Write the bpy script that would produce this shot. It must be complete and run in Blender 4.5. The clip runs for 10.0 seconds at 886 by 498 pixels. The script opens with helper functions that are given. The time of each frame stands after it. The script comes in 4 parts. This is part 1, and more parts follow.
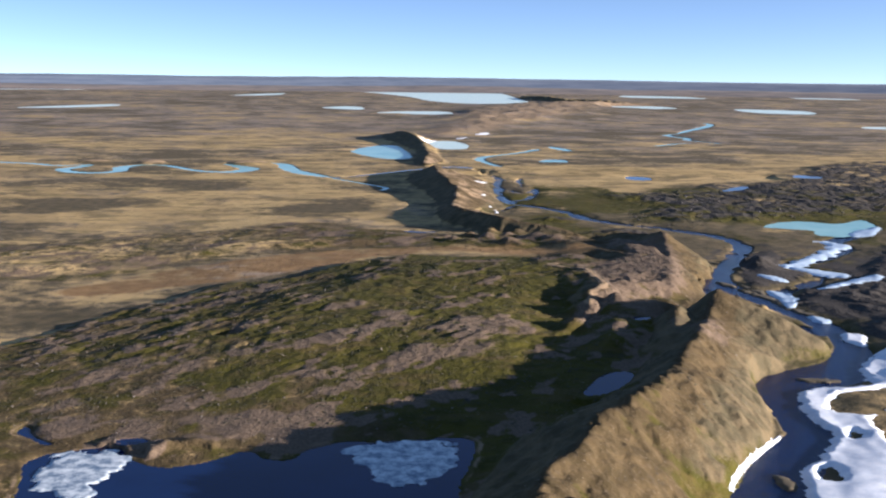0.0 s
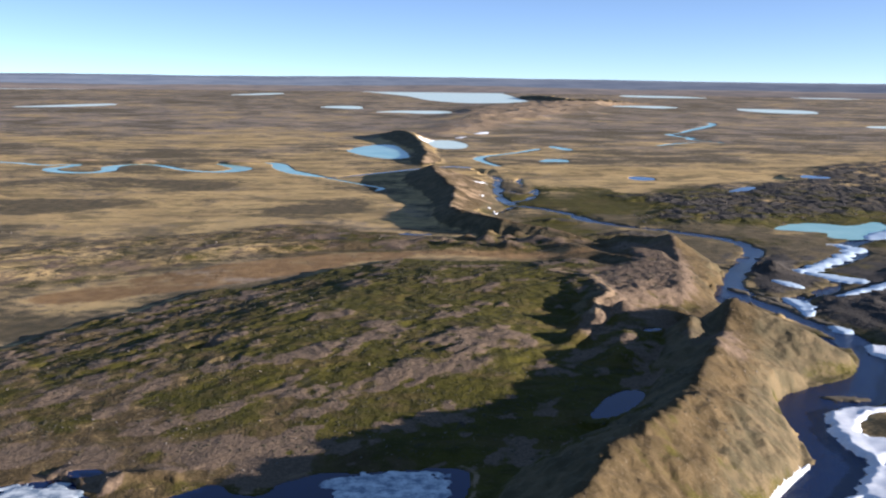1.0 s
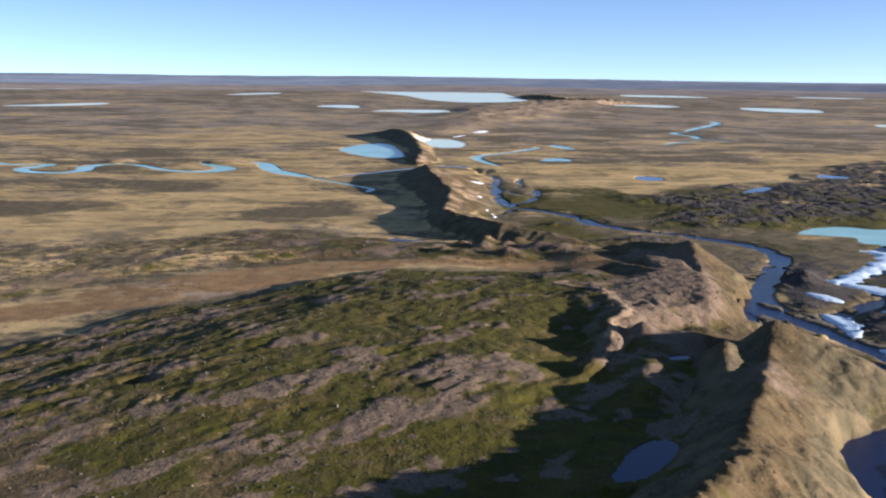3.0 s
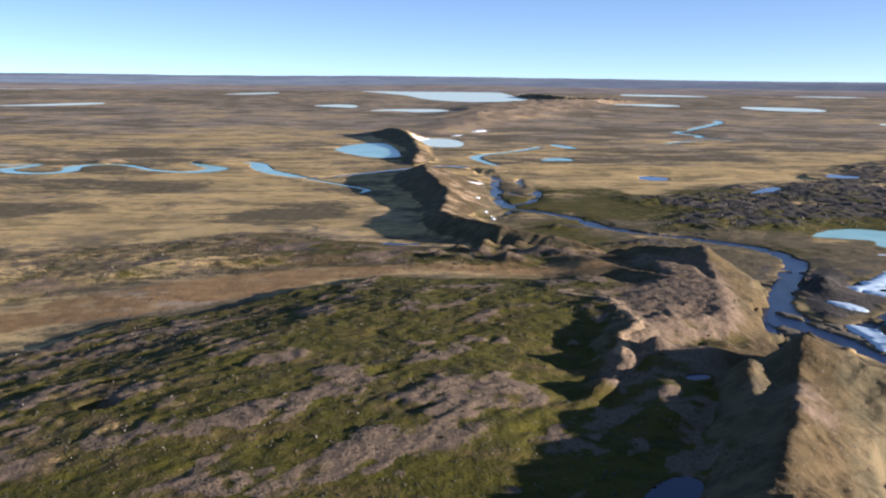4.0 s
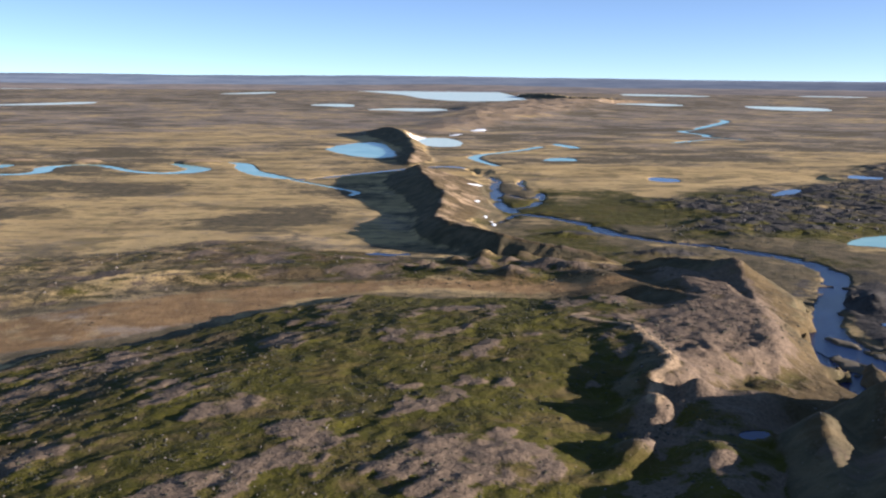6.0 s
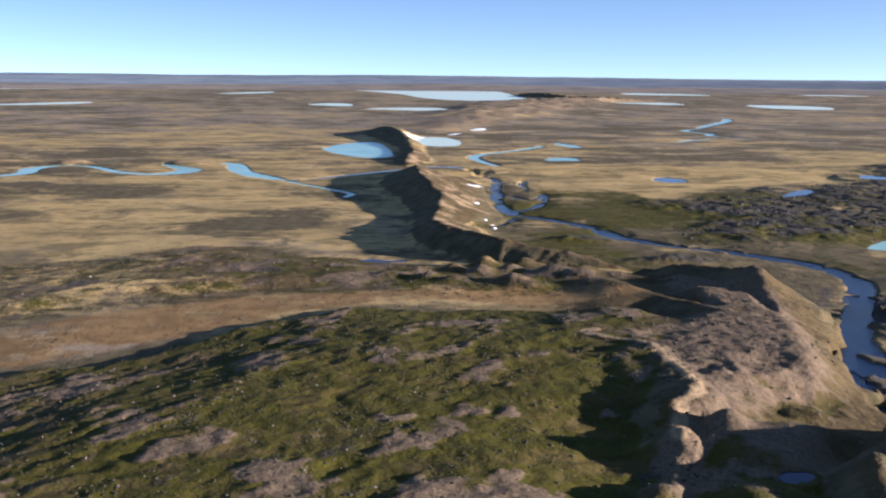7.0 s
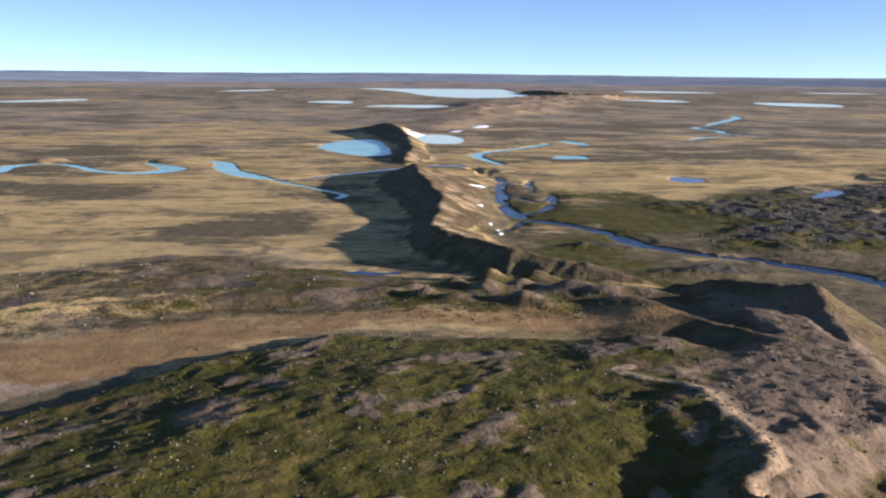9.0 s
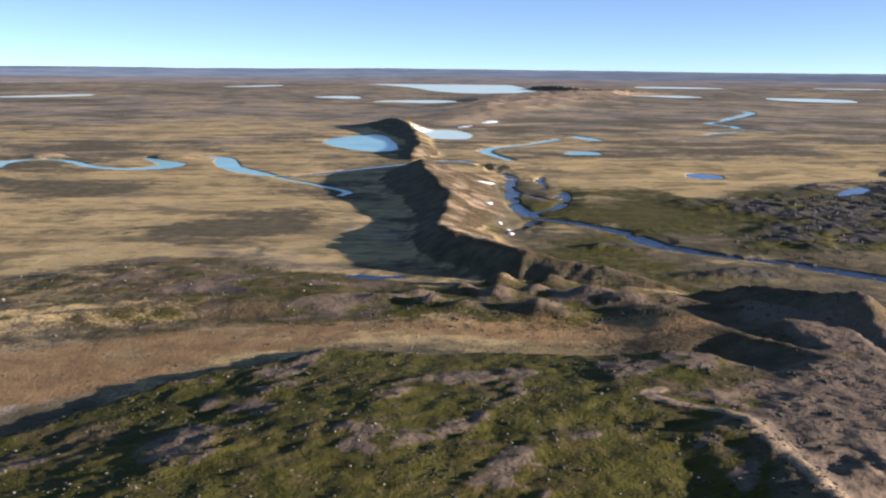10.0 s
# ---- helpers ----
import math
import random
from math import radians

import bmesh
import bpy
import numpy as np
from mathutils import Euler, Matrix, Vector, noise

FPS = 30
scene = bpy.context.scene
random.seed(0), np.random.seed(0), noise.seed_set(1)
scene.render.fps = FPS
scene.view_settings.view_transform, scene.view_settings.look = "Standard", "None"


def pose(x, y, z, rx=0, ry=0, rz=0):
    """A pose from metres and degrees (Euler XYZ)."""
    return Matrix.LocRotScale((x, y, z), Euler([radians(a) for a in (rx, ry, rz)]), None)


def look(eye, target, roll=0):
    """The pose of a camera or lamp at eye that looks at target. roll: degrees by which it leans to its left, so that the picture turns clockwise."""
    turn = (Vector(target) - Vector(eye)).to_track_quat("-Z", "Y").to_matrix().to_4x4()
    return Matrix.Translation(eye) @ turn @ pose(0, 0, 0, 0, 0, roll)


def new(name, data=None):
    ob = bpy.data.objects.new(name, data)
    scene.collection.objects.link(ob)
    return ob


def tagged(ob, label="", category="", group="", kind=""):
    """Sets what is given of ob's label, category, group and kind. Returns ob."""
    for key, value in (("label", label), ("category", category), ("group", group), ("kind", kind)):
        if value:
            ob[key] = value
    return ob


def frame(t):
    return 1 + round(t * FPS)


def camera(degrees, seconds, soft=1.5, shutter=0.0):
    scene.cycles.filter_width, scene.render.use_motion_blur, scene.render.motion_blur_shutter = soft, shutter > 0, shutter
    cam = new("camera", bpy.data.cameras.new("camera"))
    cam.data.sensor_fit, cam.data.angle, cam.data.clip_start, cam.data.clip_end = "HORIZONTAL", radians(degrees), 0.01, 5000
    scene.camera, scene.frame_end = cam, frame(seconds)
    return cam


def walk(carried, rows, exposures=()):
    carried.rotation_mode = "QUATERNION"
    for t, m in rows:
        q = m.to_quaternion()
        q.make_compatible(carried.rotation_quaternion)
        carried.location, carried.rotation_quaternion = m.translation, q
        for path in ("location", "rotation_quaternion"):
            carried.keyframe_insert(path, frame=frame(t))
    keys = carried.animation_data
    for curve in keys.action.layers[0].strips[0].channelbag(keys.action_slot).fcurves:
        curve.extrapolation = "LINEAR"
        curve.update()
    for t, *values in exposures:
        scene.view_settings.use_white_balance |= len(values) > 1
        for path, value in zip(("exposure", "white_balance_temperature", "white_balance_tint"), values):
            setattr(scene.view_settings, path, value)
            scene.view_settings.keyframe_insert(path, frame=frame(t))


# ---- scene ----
cam = camera(48.3, 10.0, soft=2.2)
PATH = [
    (0, (0.580, 0.392, 61.257), (0.660, 20.101, 57.857), 0.7),
    (0.5, (1.346, 9.337, 60.339), (1.426, 29.047, 56.939), 0.7),
    (1, (1.963, 18.217, 59.498), (2.043, 37.927, 56.098), 0.7),
    (1.5, (2.670, 27.269, 58.526), (2.760, 46.979, 55.135), 0.7),
    (2, (3.286, 36.322, 57.547), (3.377, 56.032, 54.158), 0.7),
    (2.5, (3.848, 45.156, 56.615), (3.938, 64.866, 53.225), 0.7),
    (4, (5.544, 72.284, 54.094), (5.644, 91.994, 50.704), 0.6),
    (4.5, (6.099, 81.385, 53.232), (6.199, 101.106, 49.852), 0.6),
    (5, (6.543, 90.454, 52.465), (6.653, 110.164, 49.075), 0.6),
    (5.5, (6.928, 99.488, 51.729), (7.038, 119.198, 48.349), 0.6),
    (7, (7.887, 126.368, 49.863), (8.007, 146.078, 46.473), 0.5),
    (7.5, (8.112, 134.660, 49.267), (8.242, 154.370, 45.877), 0.5),
    (8, (8.296, 143.382, 48.541), (8.416, 163.092, 45.141), 0.5),
    (8.5, (8.444, 152.050, 47.819), (8.554, 171.761, 44.409), 0.5),
    (9, (8.608, 160.780, 46.947), (8.688, 180.480, 43.527), 0.5),
    (9.5, (8.765, 169.327, 46.136), (8.765, 189.027, 42.665), 0.5),
    (10, (8.988, 177.974, 45.329), (8.898, 197.664, 41.829), 0.5),
]
walk(cam, [(t, look(eye, target, roll)) for t, eye, target, roll in PATH], [(0.0, 2.25, 5800, 20), (10.0, 2.25, 5800, 20)])

# ---- light: low evening sun from the east, clear sky ----
SUN_ELEV, SUN_AZ = radians(9.5), radians(105.0)      # azimuth clockwise from +y
world = bpy.data.worlds.new("sky")
scene.world = world
world.use_nodes = True
wn, wl = world.node_tree.nodes, world.node_tree.links
wn.clear()
w_out, w_bg, w_sky = wn.new("ShaderNodeOutputWorld"), wn.new("ShaderNodeBackground"), wn.new("ShaderNodeTexSky")
w_co, w_map = wn.new("ShaderNodeTexCoord"), wn.new("ShaderNodeMapping")
w_sky.sky_type, w_sky.sun_disc = "NISHITA", False
w_sky.sun_elevation, w_sky.sun_rotation = SUN_ELEV, SUN_AZ
w_sky.air_density, w_sky.dust_density, w_sky.ozone_density, w_sky.altitude = 1.0, 1.3, 1.7, 100
w_map.inputs["Scale"].default_value = (1, 1, 3.4)
w_map.inputs["Location"].default_value = (0, 0, 0.125)
w_bg.inputs["Strength"].default_value = 0.08
wl.new(w_co.outputs["Generated"], w_map.inputs["Vector"])
wl.new(w_map.outputs["Vector"], w_sky.inputs["Vector"])
wl.new(w_sky.outputs["Color"], w_bg.inputs["Color"])
wl.new(w_bg.outputs["Background"], w_out.inputs["Surface"])
sun = new("sun", bpy.data.lights.new("sun", "SUN"))
sun.data.energy, sun.data.angle, sun.data.color = 4.5, radians(0.6), (1.0, 0.86, 0.68)
to_sun = Vector((math.sin(SUN_AZ) * math.cos(SUN_ELEV), math.cos(SUN_AZ) * math.cos(SUN_ELEV), math.sin(SUN_ELEV)))
sun.matrix_world = look(to_sun * 300, (0, 0, 0))


# ---- numeric helpers ----
def lattice(ix, iy, seed):
    h = (ix.astype(np.int64) * 374761393 + iy.astype(np.int64) * 668265263 + seed * 974634777) & 0xFFFFFFFF
    h = ((h ^ (h >> 13)) * 1274126177) & 0xFFFFFFFF
    h = h ^ (h >> 16)
    return h / 4294967295.0


def perlin(x, y, seed=0):
    x0, y0 = np.floor(x), np.floor(y)
    fx, fy = x - x0, y - y0
    u, v = fx * fx * fx * (fx * (fx * 6 - 15) + 10), fy * fy * fy * (fy * (fy * 6 - 15) + 10)

    def corner(dx, dy):
        a = lattice(x0 + dx, y0 + dy, seed) * 2 * math.pi
        return np.cos(a) * (fx - dx) + np.sin(a) * (fy - dy)
    n0 = corner(0, 0) * (1 - u) + corner(1, 0) * u
    n1 = corner(0, 1) * (1 - u) + corner(1, 1) * u
    return (n0 * (1 - v) + n1 * v) * 1.5


def fbm(x, y, size, octaves=4, seed=0, gain=0.5):
    total, amp, norm = 0, 1.0, 0.0
    for k in range(octaves):
        total = total + amp * perlin(x / size + 17.3 * k, y / size - 9.1 * k, seed + k)
        norm += amp
        amp, size = amp * gain, size * 0.5
    return total / norm


def ridged(x, y, size, octaves=4, seed=0):
    total, amp, norm = 0, 1.0, 0.0
    for k in range(octaves):
        total = total + amp * (1 - 2 * np.abs(perlin(x / size + 5.7 * k, y / size + 3.3 * k, seed + k)))
        norm += amp
        amp, size = amp * 0.5, size * 0.5
    return total / norm


def step(a, b, v):
    s = np.clip((v - a) / (b - a), 0, 1)
    return s * s * (3 - 2 * s)


def smax(a, b, k):
    h = np.clip(0.5 + 0.5 * (a - b) / k, 0, 1)
    return b * (1 - h) + a * h + k * h * (1 - h)


def spline(points, closed=False, n=6):
    """Catmull-Rom through points of any dimension."""
    p = np.array(points, float)
    m = len(p)
    out = []
    for i in range(m if closed else m - 1):
        if closed:
            a, b, c, d = p[(i - 1) % m], p[i], p[(i + 1) % m], p[(i + 2) % m]
        else:
            a, b, c, d = p[max(i - 1, 0)], p[i], p[i + 1], p[min(i + 2, m - 1)]
        for k in range(n):
            s = k / n
            out.append(0.5 * (2 * b + (c - a) * s + (2 * a - 5 * b + 4 * c - d) * s * s + (3 * b - a - 3 * c + d) * s ** 3))
    if not closed:
        out.append(p[-1])
    return np.array(out)


def near(x, y, pts, margin):
    return np.nonzero((x > pts[:, 0].min() - margin) & (x < pts[:, 0].max() + margin) & (y > pts[:, 1].min() - margin) & (y < pts[:, 1].max() + margin))[0]


def line_distance(x, y, pts):
    """Distance to a polyline, the side (+1 left of its run) and extra columns interpolated at the nearest point."""
    best = np.full(x.shape, 1e18)
    side = np.ones(x.shape)
    val = np.zeros(x.shape + ((pts.shape[1] - 2),)) if pts.shape[1] > 2 else None
    for a, b in zip(pts[:-1], pts[1:]):
        ex, ey = b[0] - a[0], b[1] - a[1]
        ll = ex * ex + ey * ey + 1e-9
        s = np.clip(((x - a[0]) * ex + (y - a[1]) * ey) / ll, 0, 1)
        dx, dy = x - a[0] - s * ex, y - a[1] - s * ey
        d2 = dx * dx + dy * dy
        m = d2 < best
        best = np.where(m, d2, best)
        side = np.where(m, np.sign(ex * (y - a[1]) - ey * (x - a[0])), side)
        if val is not None:
            val = np.where(m[..., None], a[2:] + s[..., None] * (b[2:] - a[2:]), val)
    return np.sqrt(best), side, val


def local_line(x, y, pts, margin):
    """As line_distance, but only within margin of the line's box; far outside beyond it."""
    d, side = np.full(x.shape, 1e4), np.ones(x.shape)
    val = np.zeros(x.shape + (max(pts.shape[1] - 2, 1),))
    idx = near(x, y, pts, margin)
    if len(idx):
        d[idx], side[idx], v = line_distance(x[idx], y[idx], pts)
        if v is not None:
            val[idx] = v
    return d, side, val


def local_inside(x, y, outline, margin=60):
    """Signed distance to a smooth closed outline, looked up only near it."""
    pts = spline(outline, True, 4)
    d = np.full(x.shape, -float(margin))
    idx = near(x, y, pts, margin)
    if len(idx):
        d[idx] = inside_distance(x[idx], y[idx], pts)
    return d


def blob(x, y, cx, cy, rx, ry, power=1.0):
    """A soft-edged ellipse, 1 at its middle."""
    return np.exp(-((((x - cx) / rx) ** 2 + ((y - cy) / ry) ** 2) ** power))


def inside_distance(x, y, pts):
    """Signed distance to a closed outline, positive inside."""
    ring = np.vstack([pts, pts[:1]])
    d, _, _ = line_distance(x, y, ring)
    odd = np.zeros(x.shape, bool)
    for a, b in zip(ring[:-1], ring[1:]):
        cross = ((a[1] > y) != (b[1] > y)) & (x < (b[0] - a[0]) * (y - a[1]) / (b[1] - a[1] + 1e-12) + a[0])
        odd ^= cross
    return np.where(odd, d, -d)


# ---- the plan: waters ----
LAKES, RIVERS, ESKERS, HUMMOCKS = [], [], [], []


def plan_lake(name, level, rim, label, outline):
    LAKES.append((name, level, rim, label, outline))


def plan_river(name, level, label, centre):
    RIVERS.append((name, level, label, centre))


# name, level, rim of the bank, label, outline
plan_lake("lake", -0.2, 2.0, "dark blue tundra lake with drifting rotten ice, below the mossy mound",
     [(-63, 143), (-65, 150), (-62, 155), (-58, 156.5), (-53, 157), (-50, 153), (-45, 150), (-40, 150), (-34, 154), (-31, 156), (-27, 153), (-23, 153),
      (-21, 157), (-16, 161), (-11, 161), (-2, 163), (6, 163), (7, 157), (5, 145), (2, 132), (-10, 118), (-35, 115), (-55, 125), (-60, 135)])
plan_lake("pond", 2.2, 0.8, "small dark round pond in the shaded hollow beside the esker", [(28.6, 181.5), (31.3, 188.5), (34.4, 194), (37.4, 196.6), (40.4, 196.3), (40, 192.2), (37.3, 187.2), (33.8, 183), (30.9, 181.2)])
plan_lake("pond", 3.7, 0.4, "tiny dark tarn under a bank in the shaded hollow", [(48.6, 236.4), (50, 238.3), (52.8, 238), (51.6, 235.8), (49, 235.4)])
plan_lake("pond", 0.55, 0.7, "tiny dark blue pool among pink gravel and moss", [(-53.3, 158.6), (-51, 160), (-48.2, 159.3), (-48.6, 158), (-51, 157.2)])
plan_lake("pond", 0.0, 0.5, "narrow still pool in the yellow sedge by the lake", [(-72, 163.5), (-71.8, 166.5), (-70.9, 165.6), (-69, 162.3), (-66, 159.6), (-64, 158.4), (-65.4, 158), (-68.6, 160.6), (-70.8, 162.2)])
plan_lake("pond", 1.5, 0.6, "tiny blue pool on the mossy mound", [(-49.6, 221.3), (-48, 222.4), (-46.4, 222.2), (-46.8, 221.2), (-48.4, 220.7)])
plan_lake("pond", 1.9, 0.5, "tiny blue pool on the mossy mound", [(-52, 234.6), (-50.8, 235.6), (-49.4, 235.2), (-50.2, 234.3)])
plan_lake("pond", -0.3, 2.0, "shallow blue pool at the foot of the shaded esker", [(-15, 397), (-11, 399.5), (-6, 398), (-2, 399), (-1, 396.5), (-6, 395), (-10, 396)])
plan_lake("lake", -0.3, 4.0, "pale blue lake partly in the shadow of an esker", [(-75, 839), (-66, 890), (-50, 920), (-36, 900), (-26, 830), (-22, 775), (-36, 760), (-53, 780), (-65, 806)])
plan_lake("lake", -0.3, 4.0, "round lake still covered with grey ice and a white rim", [(-15, 945), (-4, 985), (10, 992), (22, 965), (27, 920), (21, 880), (4, 876), (-9, 905)])
plan_lake("lake", -0.3, 8.0, "long narrow pale lake on the far plain", [(-112, 1775), (-90, 1850), (-53, 1880), (11, 1875), (19, 1725), (-29, 1722), (-70, 1760)])
plan_lake("lake", -0.3, 8.0, "thin pale pool far out on the plain", [(-243, 2048), (-206, 2148), (-165, 2100), (-155, 1945), (-202, 1975)])
plan_lake("lake", -0.3, 8.0, "long pale lake far out on the plain", [(-775, 1820), (-742, 1960), (-690, 2100), (-650, 2010), (-690, 1870)])
plan_lake("lake", -0.3, 12.0, "large far lake covered with pale melting ice", [(-430, 4650), (-230, 4480), (48, 4420), (241, 4380), (262, 4000), (250, 3200), (238, 2700), (142, 2520), (57, 2530), (-32, 2800), (-114, 3400), (-272, 4100)])
plan_lake("pond", -0.3, 4.0, "small pale pool on the river plain", [(77, 750), (82, 772), (96, 772), (97, 752)])
plan_lake("pond", -0.3, 4.0, "small pale pool on the river plain", [(100, 905), (104, 925), (112, 905), (118, 880), (110, 872), (104, 890)])
plan_lake("pond", -2.1, 2.0, "thin blue pool in the tan grass plain", [(122, 648), (128, 662), (139, 655), (137, 640), (128, 637)])
plan_lake("pond", -1.6, 3.0, "blue tarn among dark lichen-covered rocks", [(166, 572), (172, 586), (186, 603), (187, 594), (177, 580)])
plan_lake("pond", -0.8, 3.0, "blue tarn among dark lichen-covered rocks", [(236, 655), (243, 672), (256, 668), (250, 650)])
plan_lake("lake", -2.4, 2.5, "shallow pale blue lagoon beside the snow-choked channel", [(146, 436), (158, 452), (172, 456), (183, 449), (200, 462), (197, 440), (184, 424), (170, 412), (161, 415), (163, 428)])
plan_lake("lake", -0.3, 10.0, "pale ice-rimmed lake far out on the plain", [(395, 2250), (420, 2420), (530, 2450), (545, 2300), (470, 2230)])
plan_lake("lake", -0.3, 14.0, "long pale lake near the horizon", [(700, 3750), (760, 4150), (960, 4050), (985, 3700), (850, 3640)])
plan_lake("lake", -0.3, 10.0, "long pale lake far out on the plain", [(645, 2150), (690, 2290), (800, 2200), (745, 1985), (660, 2000)])
plan_lake("lake", -0.3, 14.0, "long pale lake near the horizon", [(-1800, 3850), (-1650, 4200), (-1480, 4280), (-1450, 4060), (-1650, 3900)])
plan_lake("lake", -0.3, 14.0, "long pale lake near the horizon", [(-1150, 4250), (-1000, 4480), (-800, 4520), (-780, 4350), (-1000, 4230)])
plan_lake("lake", -0.3, 12.0, "pale lake far out on the plain", [(-680, 3250), (-640, 3600), (-580, 3720), (-555, 3450), (-610, 3240)])
plan_lake("lake", -0.3, 14.0, "long pale lake near the horizon", [(1420, 3850), (1450, 4150), (1600, 4150), (1620, 3850)])
plan_lake("pond", -0.3, 10.0, "blue lake at the edge of the far plain", [(600, 1370), (610, 1430), (680, 1430), (700, 1370)])
# name, level, label, centre line with half widths
plan_river("river", -0.45, "meandering pale blue river crossing the tan grass plain",
     [(-330, 700, 2.8), (-286, 690, 2.8), (-262, 676, 2.8), (-242, 683, 2.8), (-243, 664, 3.6), (-247, 648, 4.3), (-234, 631, 4.3), (-216, 627, 3.6), (-208, 643, 4.3), (-214, 668, 5.0), (-207, 686, 2.6), (-194, 688, 2.6),
      (-178, 673, 2.8), (-166, 657, 2.8), (-154, 647, 2.8), (-143, 643, 3.6), (-131, 649, 5.7), (-128, 668, 6.4), (-140, 687, 4.3), (-150, 703, 2.6), (-134, 714, 2.6), (-112, 707, 4.3), (-105, 683, 5.7), (-96, 656, 5.0),
      (-84, 636, 5.7), (-72, 620, 3.6)])
plan_river("river", -0.47, "dark narrow reach of the river running to the gap in the esker",
     [(-74, 622, 2.4), (-62, 616, 1.5), (-52, 628, 1.4), (-42, 642, 1.5), (-29, 659, 1.6), (-8, 686, 1.8), (4, 698, 2.4), (14, 700, 3.4), (22, 694, 2.6)])
plan_river("river", -0.45, "thin winding side channel of the plain's river",
     [(-66, 612, 1.5), (-50, 590, 1.2), (-38, 573, 1.5), (-30, 560, 1.6), (-32, 548, 1.2)])
plan_river("river", -2.5, "dark blue braided river winding along the foot of the esker",
     [(26, 684, 2.2), (33, 664, 2.2), (38, 646, 2.6), (38, 625, 2.6), (35, 600, 2.8), (35, 575, 3), (33.5, 545, 3), (36, 522, 3.6), (40, 508, 3.8), (50, 498, 3), (63, 478, 3), (69, 456, 3.5), (82, 442, 3), (96, 431, 3), (106, 420, 3.5), (117, 406, 3.4), (120, 384, 3.4),
      (110, 360, 3.4), (101, 338, 3.4), (92, 320, 4.5), (91, 305, 5), (96, 290, 4.5), (99, 274, 3.5), (103, 258, 3.5), (103, 240, 4), (98, 224, 5), (89, 212, 7), (78, 206, 6.5), (73, 197, 6),
      (72, 186, 5.6), (70, 172, 5.8), (61.5, 160, 5.6), (53.5, 147, 5.6), (45.5, 130, 5.6), (37, 105, 6)])
plan_river("river", -2.5, "dark blue side channel of the braided river",
     [(35, 582, 2), (41, 572, 1.8), (47, 562, 1.8), (52, 564, 2), (57, 582, 1.8)])
plan_river("river", -2.5, "dark blue side channel of the braided river", [(53, 640, 1.6), (50, 625, 1.8), (51, 604, 1.4), (47, 592, 1)])
plan_river("river", -2.5, "dark blue side channel of the braided river", [(36, 625, 2.4), (41, 632, 2.6), (47, 630, 1.6)])
plan_river("river", -2.5, "dark blue side channel of the braided river",
     [(38, 520, 2), (48, 533, 2.5), (54, 555, 2), (57, 575, 1.5)])
plan_river("river", -2.5, "shallow rippling side channel under the gravel plateau",
     [(92, 320, 4), (87.5, 307, 4), (86, 298, 3.5), (84, 288, 3.5), (81, 279, 3), (83, 269, 2.5), (91, 259, 2.5), (100, 248, 3)])
plan_river("river", -2.5, "pale shallow side channel of the braided river", [(39, 505, 1.8), (33, 488, 1.8), (29, 478, 1.2)])
plan_river("river", -0.45, "pale blue channel bending across the river plain", [(43, 712, 3), (36, 738, 3), (31, 772, 4), (38, 800, 4), (50, 818, 3.5), (70, 850, 3.5), (88, 890, 4)])
plan_river("river", -0.45, "pale braided stream on the far plain",
     [(208, 955, 3), (230, 985, 4), (262, 1015, 2), (285, 1010, 3), (264, 1060, 4), (272, 1090, 5), (262, 1150, 5), (285, 1190, 2), (310, 1250, 5), (385, 1420, 6), (400, 1500, 4)])
plan_river("river", -2.5, "dark meltwater channel between the snow banks", [(176, 414, 4), (160, 396, 4), (158, 380, 4), (140, 358, 4), (124, 342, 4), (132, 330, 3.5), (120, 312, 3), (108, 300, 3), (99, 285, 3)])
# crest lines: x, y, crest height, left slope, right slope
ESKERS.append([(2, 60, 7, .5, .5), (10, 100, 8.5, .5, .55), (17, 127, 8.6, .55, .58), (26, 148, 8.8, .55, .62), (32, 156, 8.9, .55, .64), (43, 173, 8.2, .55, .58), (49, 186, 7.8, .55, .62), (54, 200, 8.0, .6, .72)])
ESKERS[-1] += [(58, 210, 8.4, .65, .6), (60.5, 216, 7.4, .6, .5), (62, 221, 6.5, .6, .46), (64.5, 227, 6.6, .7, .42), (66.8, 232, 7.8, .75, .42), (68.6, 236.5, 9.5, .8, .42), (70, 240, 10.3, .8, .42), (72, 243, 9.2, .7, .42), (75, 249, 6.8, .6, .42), (77, 256, 4.0, .5, .4), (78, 262, 1, .5, .4)]
ESKERS.append([(52, 212, 6.7, .6, .5), (54, 219, 6.4, .75, .45), (56.2, 226, 6.6, .85, .45), (58.8, 234, 7.2, .9, .5), (60.3, 238, 6.2, .85, .8), (61.5, 242, 4.2, .7, .7)])
ESKERS.append([(23, 212, 1.8, .4, .4), (27.5, 221.5, 3.1, .5, .4), (30.8, 226.5, 3.2, .5, .4), (33.7, 231, 4.7, .55, .6), (35.5, 236, 3.4, .5, .45), (37.2, 241, 3.7, .5, .45), (38.8, 244.8, 5.8, .55, .6), (40.5, 251.5, 4.4, .45, .5), (42, 257.5, 5.9, .4, .5), (45, 260.8, 6.7, .4, .45), (46, 269, 6.1, .22, .4), (45.2, 278, 5.9, .16, .4),
               (44.2, 286, 6.1, .16, .4), (43.2, 290, 5.8, .2, .4), (40.5, 293, 5.5, .3, .4), (37, 295.3, 5.6, .35, .4), (34, 299, 5.0, .3, .3)])
